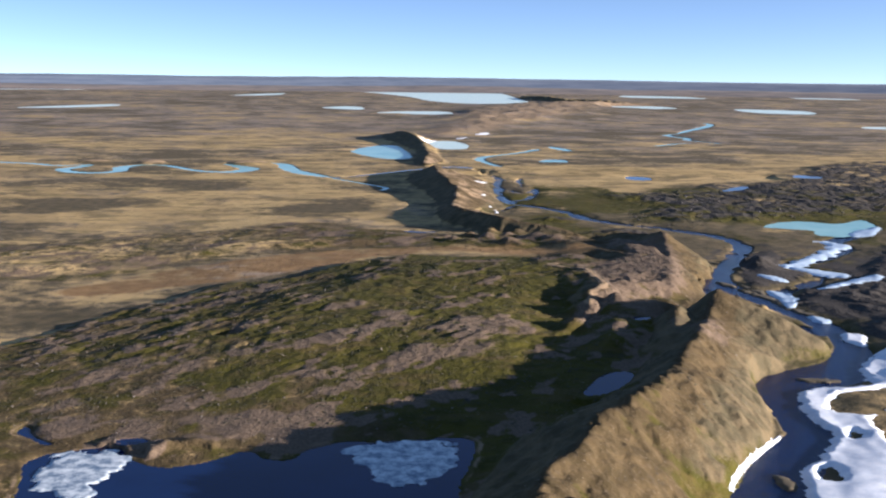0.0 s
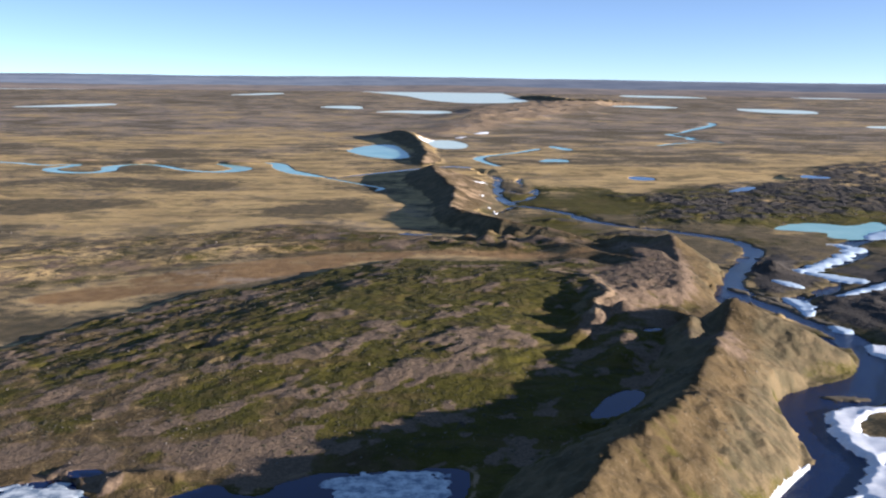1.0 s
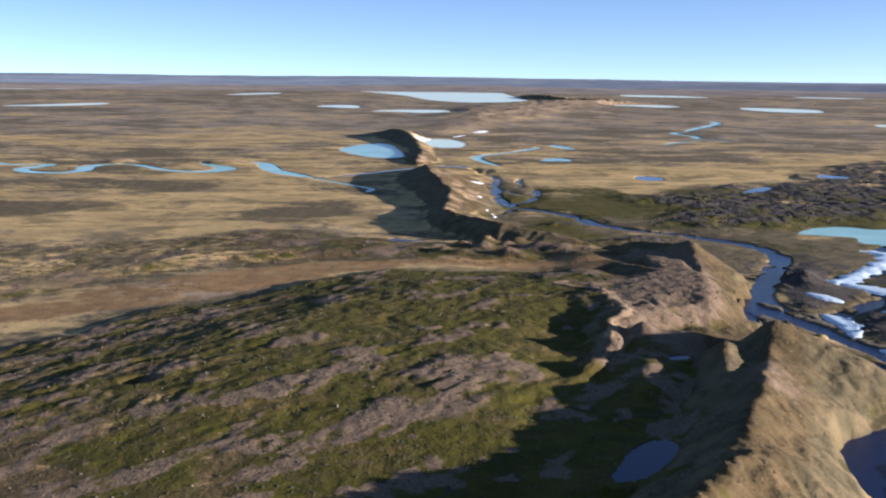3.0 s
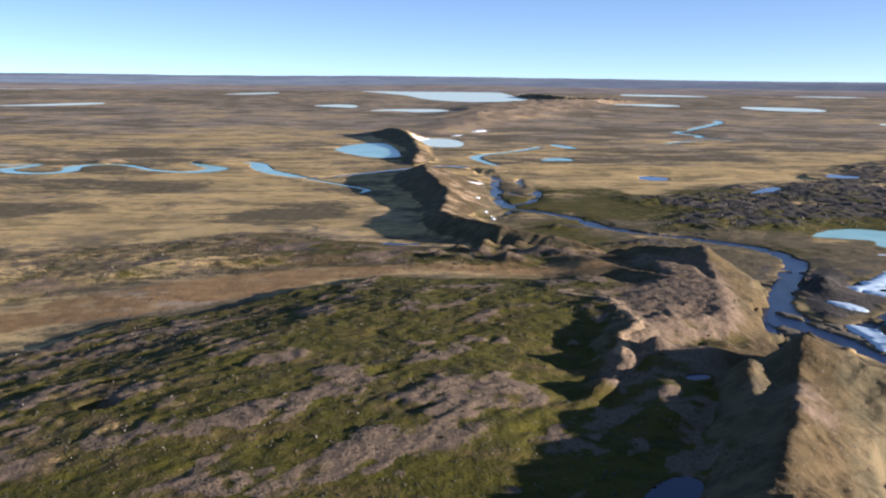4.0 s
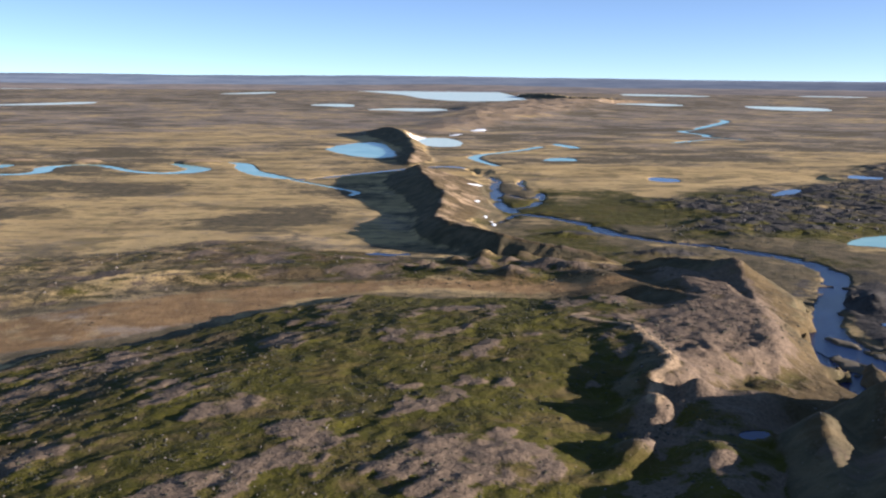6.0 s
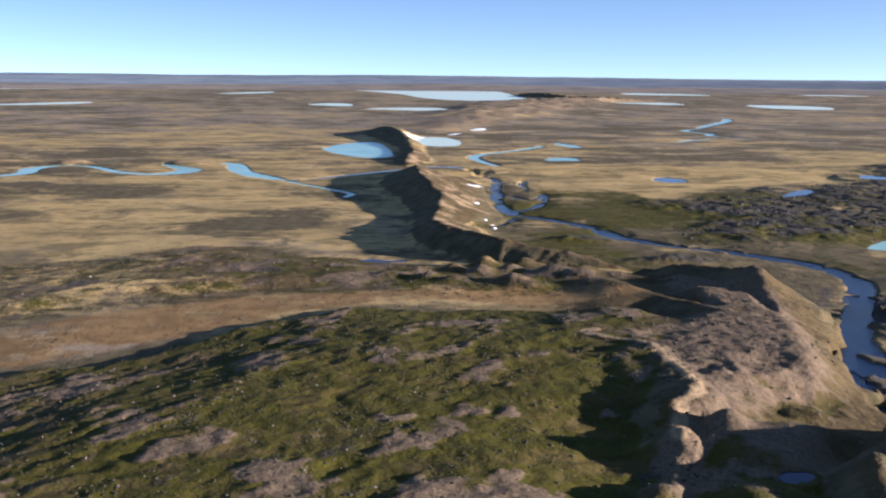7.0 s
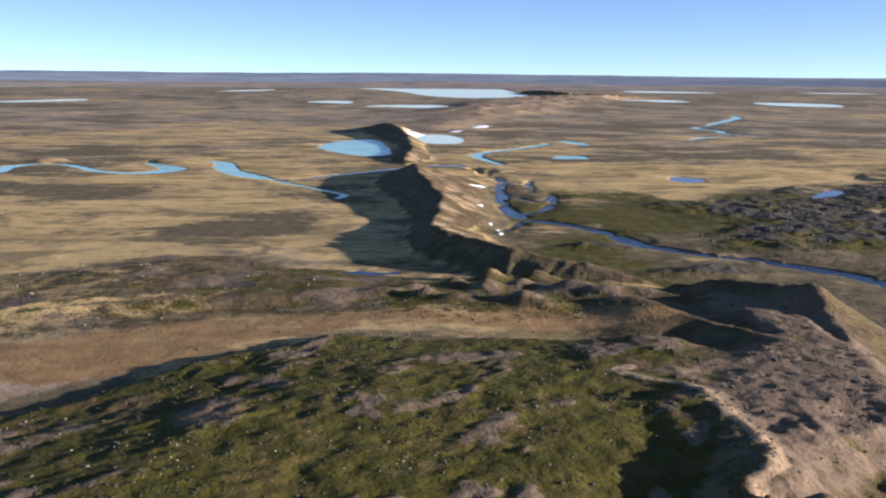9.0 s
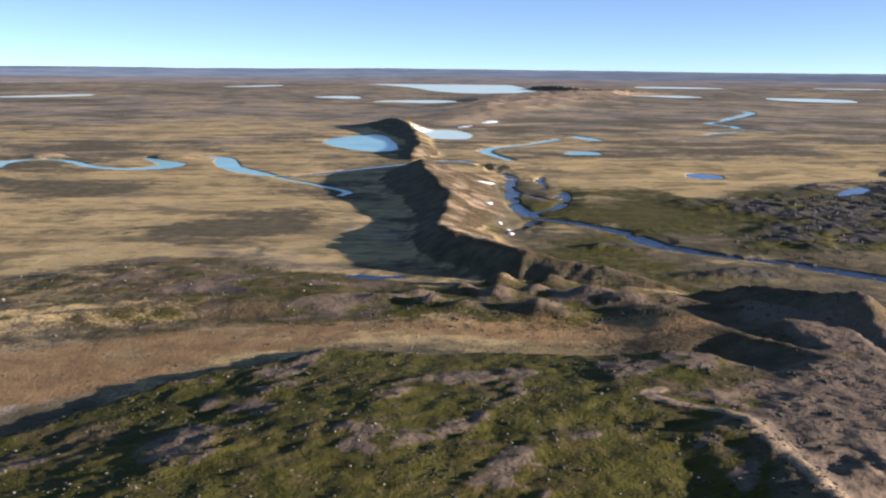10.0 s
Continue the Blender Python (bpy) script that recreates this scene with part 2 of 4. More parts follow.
ESKERS.append([(61, 370, 3.0, .45, .4), (66, 367, 4.2, .6, .46), (72, 361, 5.6, .7, .5), (77, 350, 6.8, .75, .55), (79, 340, 9.0, .75, .52), (79, 335, 7.4, .6, .52), (78, 328, 5.8, .4, .55), (76, 319, 5.0, .5, .6), (73.5, 309, 4.8, .5, .62), (71.5, 299, 4.7, .5, .62), (68, 287, 4.3, .5, .6), (64, 278, 3.6, .5, .55)])
ESKERS.append([(51, 339, 2.9, .3, .4), (55, 334, 3.8, .35, .35), (59, 327, 4.7, .4, .35), (63, 319, 5.3, .4, .35), (67, 311, 5.3, .3, .3)])
ESKERS.append([(54, 380, 1.6, .5, .35), (44, 386, 3.8, .6, .38), (37, 391, 4.5, .62, .4), (25.5, 398, 6.2, .65, .4), (23, 405, 6.0, .65, .4), (18, 414, 5.7, .62, .38), (11.5, 425, 5.4, .6, .34), (9, 438, 4.8, .5, .34), (7, 462, 4.0, .5, .34), (7.5, 472, 3.7, .5, .34), (8, 484, 4.3, .5, .36),
               (9, 506, 5.7, .48, .36), (4, 552, 7.0, .45, .34), (1, 572, 7.2, .42, .32), (-2, 608, 7.3, .4, .3), (-3, 640, 5.6, .36, .3), (-4, 672, .6, .3, .3)])
ESKERS.append([(-11, 703, 1.5, .4, .3), (-10, 735, 4.2, .4, .3), (-9, 785, 3.4, .4, .35), (-12, 840, 3.6, .4, .4), (-16, 895, 6, .4, .4), (-24, 955, 8.4, .4, .4), (-38, 1010, 8.6, .4, .35), (-52, 1050, 4, .4, .3), (-62, 1080, 1, .3, .3)])
ESKERS.append([(225, 3500, 4, .3, .5), (262, 3250, 9, .3, .6), (310, 3000, 14, .3, .6), (345, 2820, 11, .3, .6), (390, 2660, 5, .3, .5)])
ESKERS.append([(350, 3020, 4, .3, .5), (410, 2860, 8, .3, .6), (470, 2720, 7, .3, .6), (525, 2620, 3, .3, .5)])
ESKERS.append([(36, 1440, 3, .3, .15), (56, 1490, 8, .4, .15), (74, 1530, 8, .4, .15), (90, 1560, 3, .3, .15)])
ESKERS.append([(-46, 153, 0.7, .4, .5), (-44.5, 156, 1.2, .4, .6), (-41, 158.4, 1.4, .4, .6), (-37.5, 158.2, 1.2, .4, .6), (-35.5, 156, 0.7, .4, .5)])
# the far gravel chain: x, y, height, half width
RIM = spline([(38.8, 244.8), (40.5, 252), (42, 257.5), (45, 260.8), (46, 269), (45.2, 278), (44.2, 286), (43.2, 290), (40.5, 293), (37, 295.3), (34.5, 299), (37, 301)], n=5)
CHAIN = spline([(0, 1080, 3, 25), (30, 1200, 4, 45), (60, 1350, 6, 60), (95, 1500, 8, 90), (150, 1800, 9, 130), (230, 2150, 10, 150), (320, 2400, 12, 140), (480, 2450, 9, 120), (560, 2480, 2, 60)], n=4)
# hummocks: x, y, height, radius, stretch along x
HUMMOCKS += [
    (20.5, 383, 3.0, 4.0, 1.1), (19, 368, 2.3, 3.6, 1.0), (26.5, 370, 1.9, 3.4, 1.2), (37, 366, 2.5, 5.0, 1.3), (43, 361, 1.7, 4.0, 1.5), (26, 355, 2.3, 3.8, 1.3), (30, 351, 1.0, 3.0, 1.6), (52, 361, 1.6, 4.5, 1.8), (58, 357, 1.3, 3.5, 1.6),
    (12, 372, 2.0, 3.5, 1.1), (6, 362, 1.6, 3.0, 1.2), (3, 370, 1.4, 3.5, 1.2), (31, 383, 2.4, 4.0, 1.3), (12, 358, 1.1, 3.0, 1.6), (45, 372, 1.6, 4.0, 1.6),
]
HUMMOCKS += [
    (-3, 366, 1.4, 4, 1.4), (44, 352, 1.0, 5, 1.8), (46.2, 252.6, 3.0, 4.0, 1.0), (42.5, 246, 1.6, 2.6, 1.2), (49, 243, 0.9, 4, 1.5), (55, 250, 1.2, 5, 1.3), (44, 228, 1.2, 5, 1.3), (37, 214, 1.2, 5, 1.0), (34, 205, 0.8, 6, 1.0), (42, 218, 1.0, 6, 1.0), (113, 346, 3.4, 13, 0.7), (80, 226, 1.6, 7, 1.0), (89, 238, 2.2, 6, 1.0),
    (63, 281, -1.4, 3.6, 1.5), (56, 262, 1.6, 3, 1.6), (63, 266, 1.3, 3, 1.2), (49, 300, -0.6, 3, 1.6),
]
EDGE = spline([(-190, 150), (-125, 195), (-101, 221), (-92, 240), (-84, 254), (-75, 264), (-66, 286), (-48, 293), (-38, 305), (-23, 320), (-8, 329), (10, 327)], n=4)

# ---- materials ----
def material(name):
    m = bpy.data.materials.new(name)
    m.use_nodes = True
    n = m.node_tree.nodes
    return m, n, m.node_tree.links, n["Principled BSDF"]


def tex_noise(n, l, co, scale, detail=5.0, rough=0.55, vec_scale=None):
    t = n.new("ShaderNodeTexNoise")
    t.inputs["Scale"].default_value, t.inputs["Detail"].default_value, t.inputs["Roughness"].default_value = scale, detail, rough
    if vec_scale:
        mp = n.new("ShaderNodeMapping")
        mp.inputs["Rotation"].default_value = (0, 0, vec_scale[3])
        mp.inputs["Scale"].default_value = vec_scale[:3]
        l.new(co, mp.inputs["Vector"])
        co = mp.outputs["Vector"]
    l.new(co, t.inputs["Vector"])
    return t.outputs["Fac"]


def ramp(n, l, fac, a, b, lo=0.0, hi=1.0):
    r = n.new("ShaderNodeMapRange")
    r.interpolation_type = "SMOOTHSTEP"
    for key, v in (("From Min", a), ("From Max", b), ("To Min", lo), ("To Max", hi)):
        r.inputs[key].default_value = v
    l.new(fac, r.inputs["Value"])
    return r.outputs["Result"]


def calc(n, l, op, a, b):
    m = n.new("ShaderNodeMath")
    m.operation = op
    for sock, v in zip(m.inputs, (a, b)):
        if isinstance(v, (int, float)):
            sock.default_value = v
        else:
            l.new(v, sock)
    return m.outputs["Value"]


def mix(n, l, fac, a, b):
    m = n.new("ShaderNodeMix")
    m.data_type = "RGBA"
    if isinstance(fac, (int, float)):
        m.inputs["Factor"].default_value = fac
    else:
        l.new(fac, m.inputs["Factor"])
    for sock, v in ((m.inputs["A"], a), (m.inputs["B"], b)):
        if isinstance(v, tuple):
            sock.default_value = (*v, 1)
        else:
            l.new(v, sock)
    return m.outputs["Result"]


def two_tone(n, l, fac, a, b):
    return mix(n, l, ramp(n, l, fac, 0.35, 0.65), a, b)


def tundra():
    """Ground cover: dry grass, moss, heath, pink gravel, dark rock and brown sedge, by the plan's cover maps. Far haze
    and lee shade are painted in too.
    """
    m, n, l, bsdf = material("tundra")
    geo = n.new("ShaderNodeNewGeometry")
    co = geo.outputs["Position"]
    fine = tex_noise(n, l, co, 1.6, 6, 0.65)
    mid = tex_noise(n, l, co, 0.22, 6, 0.6)
    big = tex_noise(n, l, co, 0.03, 5, 0.6)
    wide = tex_noise(n, l, co, 0.006, 5, 0.6)
    streak = tex_noise(n, l, co, 0.05, 5, 0.6, (0.7, 1.1, 1, 0.3))
    cover = {}
    for key in ("moss", "gravel", "rock", "sedge", "heath_shade", "sand", "turf", "hazed_fell"):
        at = n.new("ShaderNodeAttribute")
        at.attribute_name = key
        noisy = calc(n, l, "ADD", at.outputs["Fac"], calc(n, l, "MULTIPLY", calc(n, l, "SUBTRACT", calc(n, l, "ADD", fine, mid), 1.0), 0.9))
        soft = 0.14 if key in ("gravel", "rock", "sand") else 0.17 if key in ("moss", "turf", "sedge") else 0.26
        cover[key] = ramp(n, l, noisy, 0.5 - soft, 0.5 + soft)
    grass = two_tone(n, l, big, (0.40, 0.29, 0.13), (0.29, 0.21, 0.095))
    grass = mix(n, l, ramp(n, l, streak, 0.50, 0.62, 0, 0.8), grass, (0.11, 0.085, 0.042))
    grass = mix(n, l, ramp(n, l, wide, 0.5, 0.7, 0, 0.5), grass, (0.16, 0.12, 0.07))
    wisp = tex_noise(n, l, co, 0.11, 6, 0.65, (0.45, 1.2, 1, -0.15))
    grass = mix(n, l, ramp(n, l, wisp, 0.5, 0.66, 0, 0.75), grass, (0.12, 0.10, 0.045))
    grass = mix(n, l, ramp(n, l, mid, 0.5, 0.7, 0, 0.5), grass, (0.10, 0.088, 0.032))
    heath_shade = two_tone(n, l, mid, (0.105, 0.083, 0.046), (0.058, 0.050, 0.028))
    sedge = two_tone(n, l, mid, (0.235, 0.148, 0.066), (0.165, 0.103, 0.046))
    moss = two_tone(n, l, mid, (0.054, 0.050, 0.006), (0.032, 0.032, 0.004))
    moss = mix(n, l, ramp(n, l, wisp, 0.5, 0.66, 0, 0.7), moss, (0.072, 0.053, 0.018))
    moss = mix(n, l, ramp(n, l, fine, 0.5, 0.7, 0, 0.6), moss, (0.078, 0.06, 0.026))
    gravel = two_tone(n, l, fine, (0.138, 0.102, 0.069), (0.084, 0.063, 0.044))
    rock = two_tone(n, l, fine, (0.066, 0.059, 0.050), (0.023, 0.022, 0.020))
    sand = two_tone(n, l, fine, (0.26, 0.19, 0.115), (0.17, 0.125, 0.078))
    turf = two_tone(n, l, mid, (0.073, 0.053, 0.025), (0.044, 0.033, 0.015))
    turf = mix(n, l, ramp(n, l, fine, 0.48, 0.68, 0, 0.6), turf, (0.088, 0.066, 0.040))
    # grey-mauve far cover, with the distance haze painted into its colour
    hazed_fell = two_tone(n, l, big, (0.225, 0.18, 0.138), (0.145, 0.125, 0.11))
    hazed_fell = mix(n, l, ramp(n, l, streak, 0.48, 0.6, 0, 0.7), hazed_fell, (0.11, 0.098, 0.072))
    col = mix(n, l, cover["hazed_fell"], grass, hazed_fell)
    col = mix(n, l, cover["turf"], col, turf)
    col = mix(n, l, cover["heath_shade"], col, heath_shade)
    col = mix(n, l, cover["sedge"], col, sedge)
    col = mix(n, l, cover["moss"], col, moss)
    col = mix(n, l, cover["gravel"], col, gravel)
    col = mix(n, l, cover["rock"], col, rock)
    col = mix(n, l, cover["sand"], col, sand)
    # small pale stones and dark tufts
    speck = tex_noise(n, l, co, 2.6, 2, 0.5)
    col = mix(n, l, ramp(n, l, speck, 0.68, 0.74, 0, 0.3), col, (0.36, 0.31, 0.25))
    col = mix(n, l, ramp(n, l, speck, 0.34, 0.26, 0, 0.6), col, (0.04, 0.04, 0.018))
    l.new(col, bsdf.inputs["Base Color"])
    bsdf.inputs["Roughness"].default_value = 0.95
    bsdf.inputs["Specular IOR Level"].default_value = 0.1
    b1, b2 = n.new("ShaderNodeBump"), n.new("ShaderNodeBump")
    b1.inputs["Distance"].default_value = 1.0
    rough_ground = calc(n, l, "MAXIMUM", calc(n, l, "MAXIMUM", cover["moss"], cover["turf"]), calc(n, l, "MAXIMUM", cover["rock"], cover["gravel"]))
    l.new(ramp(n, l, rough_ground, 0, 1, 0.28, 0.8), b1.inputs["Strength"])
    b2.inputs["Strength"].default_value, b2.inputs["Distance"].default_value = 0.7, 0.2
    l.new(mid, b1.inputs["Height"])
    l.new(fine, b2.inputs["Height"])
    l.new(b1.outputs["Normal"], b2.inputs["Normal"])
    l.new(b2.outputs["Normal"], bsdf.inputs["Normal"])
    return m


def water():
    m, n, l, bsdf = material("water")
    geo = n.new("ShaderNodeNewGeometry")
    co = geo.outputs["Position"]
    deep = tex_noise(n, l, co, 0.05, 4, 0.6)
    l.new(two_tone(n, l, deep, (0.003, 0.010, 0.045), (0.004, 0.014, 0.058)), bsdf.inputs["Base Color"])
    bsdf.inputs["Roughness"].default_value = 0.05
    bsdf.inputs["IOR"].default_value = 1.24
    b = n.new("ShaderNodeBump")
    b.inputs["Strength"].default_value, b.inputs["Distance"].default_value = 0.06, 0.05
    l.new(tex_noise(n, l, co, 0.9, 4, 0.6), b.inputs["Height"])
    l.new(b.outputs["Normal"], bsdf.inputs["Normal"])
    return m


def meltwater():
    """Pale turquoise water, the low sky's reflection painted into its base colour."""
    m, n, l, bsdf = material("meltwater")
    geo = n.new("ShaderNodeNewGeometry")
    f = tex_noise(n, l, geo.outputs["Position"], 0.04, 5, 0.6)
    l.new(two_tone(n, l, f, (0.25, 0.44, 0.41), (0.18, 0.37, 0.37)), bsdf.inputs["Base Color"])
    bsdf.inputs["Roughness"].default_value = 0.2
    bsdf.inputs["IOR"].default_value = 1.15
    return m


def riffle():
    """Running water with broken ripples over shoals."""
    m, n, l, bsdf = material("running_water")
    geo = n.new("ShaderNodeNewGeometry")
    co = geo.outputs["Position"]
    f = tex_noise(n, l, co, 0.35, 6, 0.7)
    col = mix(n, l, ramp(n, l, f, 0.56, 0.70), (0.004, 0.011, 0.042), (0.022, 0.018, 0.011))
    l.new(col, bsdf.inputs["Base Color"])
    l.new(ramp(n, l, f, 0.4, 0.7, 0.08, 0.22), bsdf.inputs["Roughness"])
    bsdf.inputs["IOR"].default_value = 1.16
    b = n.new("ShaderNodeBump")
    b.inputs["Strength"].default_value, b.inputs["Distance"].default_value = 0.6, 0.2
    l.new(tex_noise(n, l, co, 1.4, 5, 0.65), b.inputs["Height"])
    l.new(b.outputs["Normal"], bsdf.inputs["Normal"])
    return m


def ice(name, a, b, rough):
    m, n, l, bsdf = material(name)
    geo = n.new("ShaderNodeNewGeometry")
    co = geo.outputs["Position"]
    f = tex_noise(n, l, co, 0.5, 7, 0.7)
    l.new(two_tone(n, l, f, a, b), bsdf.inputs["Base Color"])
    bsdf.inputs["Roughness"].default_value = rough
    bp = n.new("ShaderNodeBump")
    bp.inputs["Strength"].default_value, bp.inputs["Distance"].default_value = 0.25, 0.08
    l.new(f, bp.inputs["Height"])
    l.new(bp.outputs["Normal"], bsdf.inputs["Normal"])
    return m


def stone(name, a, b):
    m, n, l, bsdf = material(name)
    co = n.new("ShaderNodeTexCoord").outputs["Object"]
    info = n.new("ShaderNodeObjectInfo")
    f = tex_noise(n, l, co, 3.0, 6, 0.65)
    c = two_tone(n, l, f, a, b)
    c = mix(n, l, calc(n, l, "MULTIPLY", info.outputs["Random"], 0.45), c, (0.12, 0.10, 0.08))
    l.new(c, bsdf.inputs["Base Color"])
    bsdf.inputs["Roughness"].default_value = 0.9
    bp = n.new("ShaderNodeBump")
    bp.inputs["Strength"].default_value, bp.inputs["Distance"].default_value = 0.5, 0.1
    l.new(f, bp.inputs["Height"])
    l.new(bp.outputs["Normal"], bsdf.inputs["Normal"])
    return m


def shrub_leaf():
    m, n, l, bsdf = material("dwarf_shrub")
    r = n.new("ShaderNodeNewGeometry").outputs["Random Per Island"]
    c = mix(n, l, r, (0.014, 0.015, 0.005), (0.030, 0.025, 0.010))
    l.new(c, bsdf.inputs["Base Color"])
    bsdf.inputs["Roughness"].default_value = 0.95
    return m


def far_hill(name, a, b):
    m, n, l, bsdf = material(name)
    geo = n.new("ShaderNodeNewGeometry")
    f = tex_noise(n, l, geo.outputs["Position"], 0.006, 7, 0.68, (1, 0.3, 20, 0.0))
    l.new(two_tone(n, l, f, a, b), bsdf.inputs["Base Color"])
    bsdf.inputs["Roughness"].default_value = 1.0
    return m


TUNDRA, WATER, RIFFLE, SHEEN_WATER = tundra(), water(), riffle(), meltwater()
ICE_AND_SHEEN = ice("ice_and_sheen", (0.60, 0.70, 0.66), (0.36, 0.54, 0.53), 0.5)
ROTTEN_ICE = ice("rotten_ice", (0.50, 0.56, 0.58), (0.08, 0.13, 0.19), 0.5)
SLUSH = ice("slush", (0.46, 0.56, 0.64), (0.34, 0.45, 0.55), 0.35)
SNOW = ice("snow", (0.64, 0.68, 0.71), (0.50, 0.56, 0.62), 0.6)
BOULDER, DARK_BOULDER = stone("pale_stone", (0.14, 0.12, 0.10), (0.075, 0.068, 0.06)), stone("dark_stone", (0.045, 0.042, 0.041), (0.022, 0.021, 0.021))
SHOAL = ice("shoal", (0.085, 0.066, 0.034), (0.034, 0.030, 0.016), 0.9)
SHRUB = shrub_leaf()
HAZED_HILL, NEAR_HILL = far_hill("far_hill", (0.055, 0.083, 0.13), (0.10, 0.13, 0.175)), far_hill("near_hill", (0.058, 0.055, 0.056), (0.14, 0.115, 0.096))


# ---- the lie of the land ----
def terrain(x, y, covers=False):
    """Height of the ground at x, y (arrays), and the ground cover maps."""
    close = np.nonzero((y > -120) & (y < 720) & (np.abs(x) < 460))[0]
    cx, cy = x[close], y[close]

    def detail(values):
        out = np.zeros(x.shape)
        out[close] = values
        return out
    n_small = fbm(x, y, 9, 4, 11)
    n_mid = fbm(x, y, 38, 4, 23)
    n_big = fbm(x, y, 160, 4, 31)
    # the plain; east of the esker chain the river flat lies lower
    spine = np.interp(y, [0, 115, 160, 200, 240, 300, 335, 375, 392, 420, 600, 720, 900, 1100, 1500], [0, 16, 30, 48, 60, 66, 70, 56, 26, 12, 2, 4, -5, 30, 90])
    east = step(2, 22, x - spine) * (1 - step(650, 705, y))
    z = 0.3 * n_big + 0.2 * n_mid + 0.05 * n_small - 1.9 * east
    z = z + 2.3 * np.exp(-(((x - 8) / 60) ** 2 + ((y - 328) / 40) ** 2)) - 1.4 * step(-60, -105, x) * (1 - step(380, 560, y)) * step(180, 240, y)
    z = z + 1.7 * blob(x, y, 32, 367, 34, 18, 1.6) + 2.6 * np.exp(-(((x - 52) / 13) ** 2 + ((y - 340) / 17) ** 2))
    far = step(700, 1800, y)
    z = z + far * (1.2 * n_big)
    # the mound: a low drumlin with a sharp north-west edge
    d_edge, side, _ = local_line(x, y, EDGE, 260)
    d_in = -d_edge * side + 2.5 * n_small + 3.0 * detail(fbm(cx, cy, 22, 3, 5))
    south, north_e = step(158, 225, y), 1 - step(298, 350, y + 0.25 * np.abs(x))
    e_fade = 1 - step(5, 43, x - 0.10 * (y - 200) - 26 * step(252, 276, y))
    mound = step(-1, 4.5, d_in) * (1.35 + 2.75 * step(3, 42, d_in)) * np.clip(south, 0.12, 1) * (0.18 + 0.82 * e_fade) * (1 - step(300, 345, y) * step(-15, 10, x)) * (0.45 + 0.55 * step(-75, -22, x))
    mound_mask = step(-1, 4, d_in) * (1 - step(40, 60, x)) * (1 - step(322, 338, y))
    # grooves along the run of the ice
    ax, ay = 0.61, 0.79
    along, across = x * ax + y * ay, -x * ay + y * ax
    c_al, c_ac = along[close], across[close]
    groove = detail(fbm(c_al * 0.5, c_ac, 6.0, 5, 41, 0.6))
    patch = detail(fbm(cx, cy, 30, 3, 77))
    z = z + mound + mound_mask * south * (0.5 * groove * (0.35 + 0.65 * step(-0.3, 0.3, patch)) + 0.26 * detail(ridged(c_al * 0.7, c_ac, 3.4, 3, 51)))
    crease = detail(step(0.62, 0.95, ridged(c_al * 0.5 + 3 * perlin(cx / 11, cy / 11, 165), c_ac + 3 * perlin(cx / 13, cy / 13, 167), 20, 2, 161)) * step(0.0, 0.3, fbm(cx, cy, 20, 2, 163))) * mound_mask
    z = z - 0.35 * south * crease
    terrace = detail(fbm(c_al * 0.5, c_ac, 11, 5, 111, 0.62) + 0.25 * fbm(cx, cy, 70, 2, 115))
    bare = step(0.02, 0.2, terrace + 0.25 * n_small + 0.03 - 0.10 * step(-35, 0, x) * step(225, 250, y)) * mound_mask
    z = z + south * 0.28 * bare * (0.7 + 0.5 * n_small)
    # stony shield north-west of the brown flat
    d_stony = local_inside(x, y, [(-200, 318), (-127, 378), (-87, 400), (-51, 411), (-20, 396), (-4, 378), (-6, 358), (-44, 347), (-84, 330), (-120, 300)])
    shield = step(0, 14, d_stony + 8 * n_mid)
    z = z + shield * (1.2 + 0.55 * detail(ridged(cx * 0.6, cy * 1.2, 9, 4, 61)))
    # dark rock fields east of the river
    river_d = np.full(x.shape, 60.0)
    for name, level, label, centre in RIVERS:
        if level < -2:
            pts = spline(centre, n=3)
            idx = near(x, y, pts, 45)
            d, s, v = line_distance(x[idx], y[idx], pts)
            river_d[idx] = np.minimum(river_d[idx], d - v[:, 0])
    low = step(1, 22, river_d)
    rocks = step(0, 25, local_inside(x, y, [(88, 438), (90, 470), (97, 512), (84, 556), (106, 562), (128, 572), (150, 592), (174, 622), (220, 655), (300, 770), (520, 850), (560, 560), (330, 430), (240, 425), (215, 470), (150, 446), (116, 424)]) + 18 * n_mid)
    rocks = np.maximum(rocks, step(0, 12, local_inside(x, y, [(108, 300), (112, 330), (128, 322), (150, 345), (185, 400), (300, 395), (320, 250), (200, 190), (120, 215), (114, 262)]) + 10 * n_mid) * 0.75)
    rocks = np.maximum(rocks, 1.2 * np.maximum(blob(x, y, 60, 447, 14, 6, 2), blob(x, y, 80, 408, 17, 5, 2)))
    z = z + rocks * (0.25 + 0.75 * low) * (0.6 + 1.1 * ridged(x, y, 16, 5, 71) + 0.5 * detail(ridged(cx, cy, 5, 3, 73)))
    # gravel plateau between the knobs
    plateau = step(-2, 9, local_inside(x, y, [(43, 261), (42, 280), (41, 291), (35, 296), (34, 302), (46, 309), (56, 322), (57, 348), (64, 364), (76, 350), (82, 332), (83, 312), (81, 300), (77, 286), (72, 277), (63, 269), (54, 264)]) + 4 * n_mid)
    z = z + plateau * (5.0 + 0.015 * np.clip(x - 45, -10, 38) + 0.4 * n_mid - z + detail(0.26 * ridged(cx * 0.75 + 0.4 * cy, cy * 0.9, 4.2, 4, 81) + 0.2 * ridged(cx, cy, 2.4, 2, 89)))
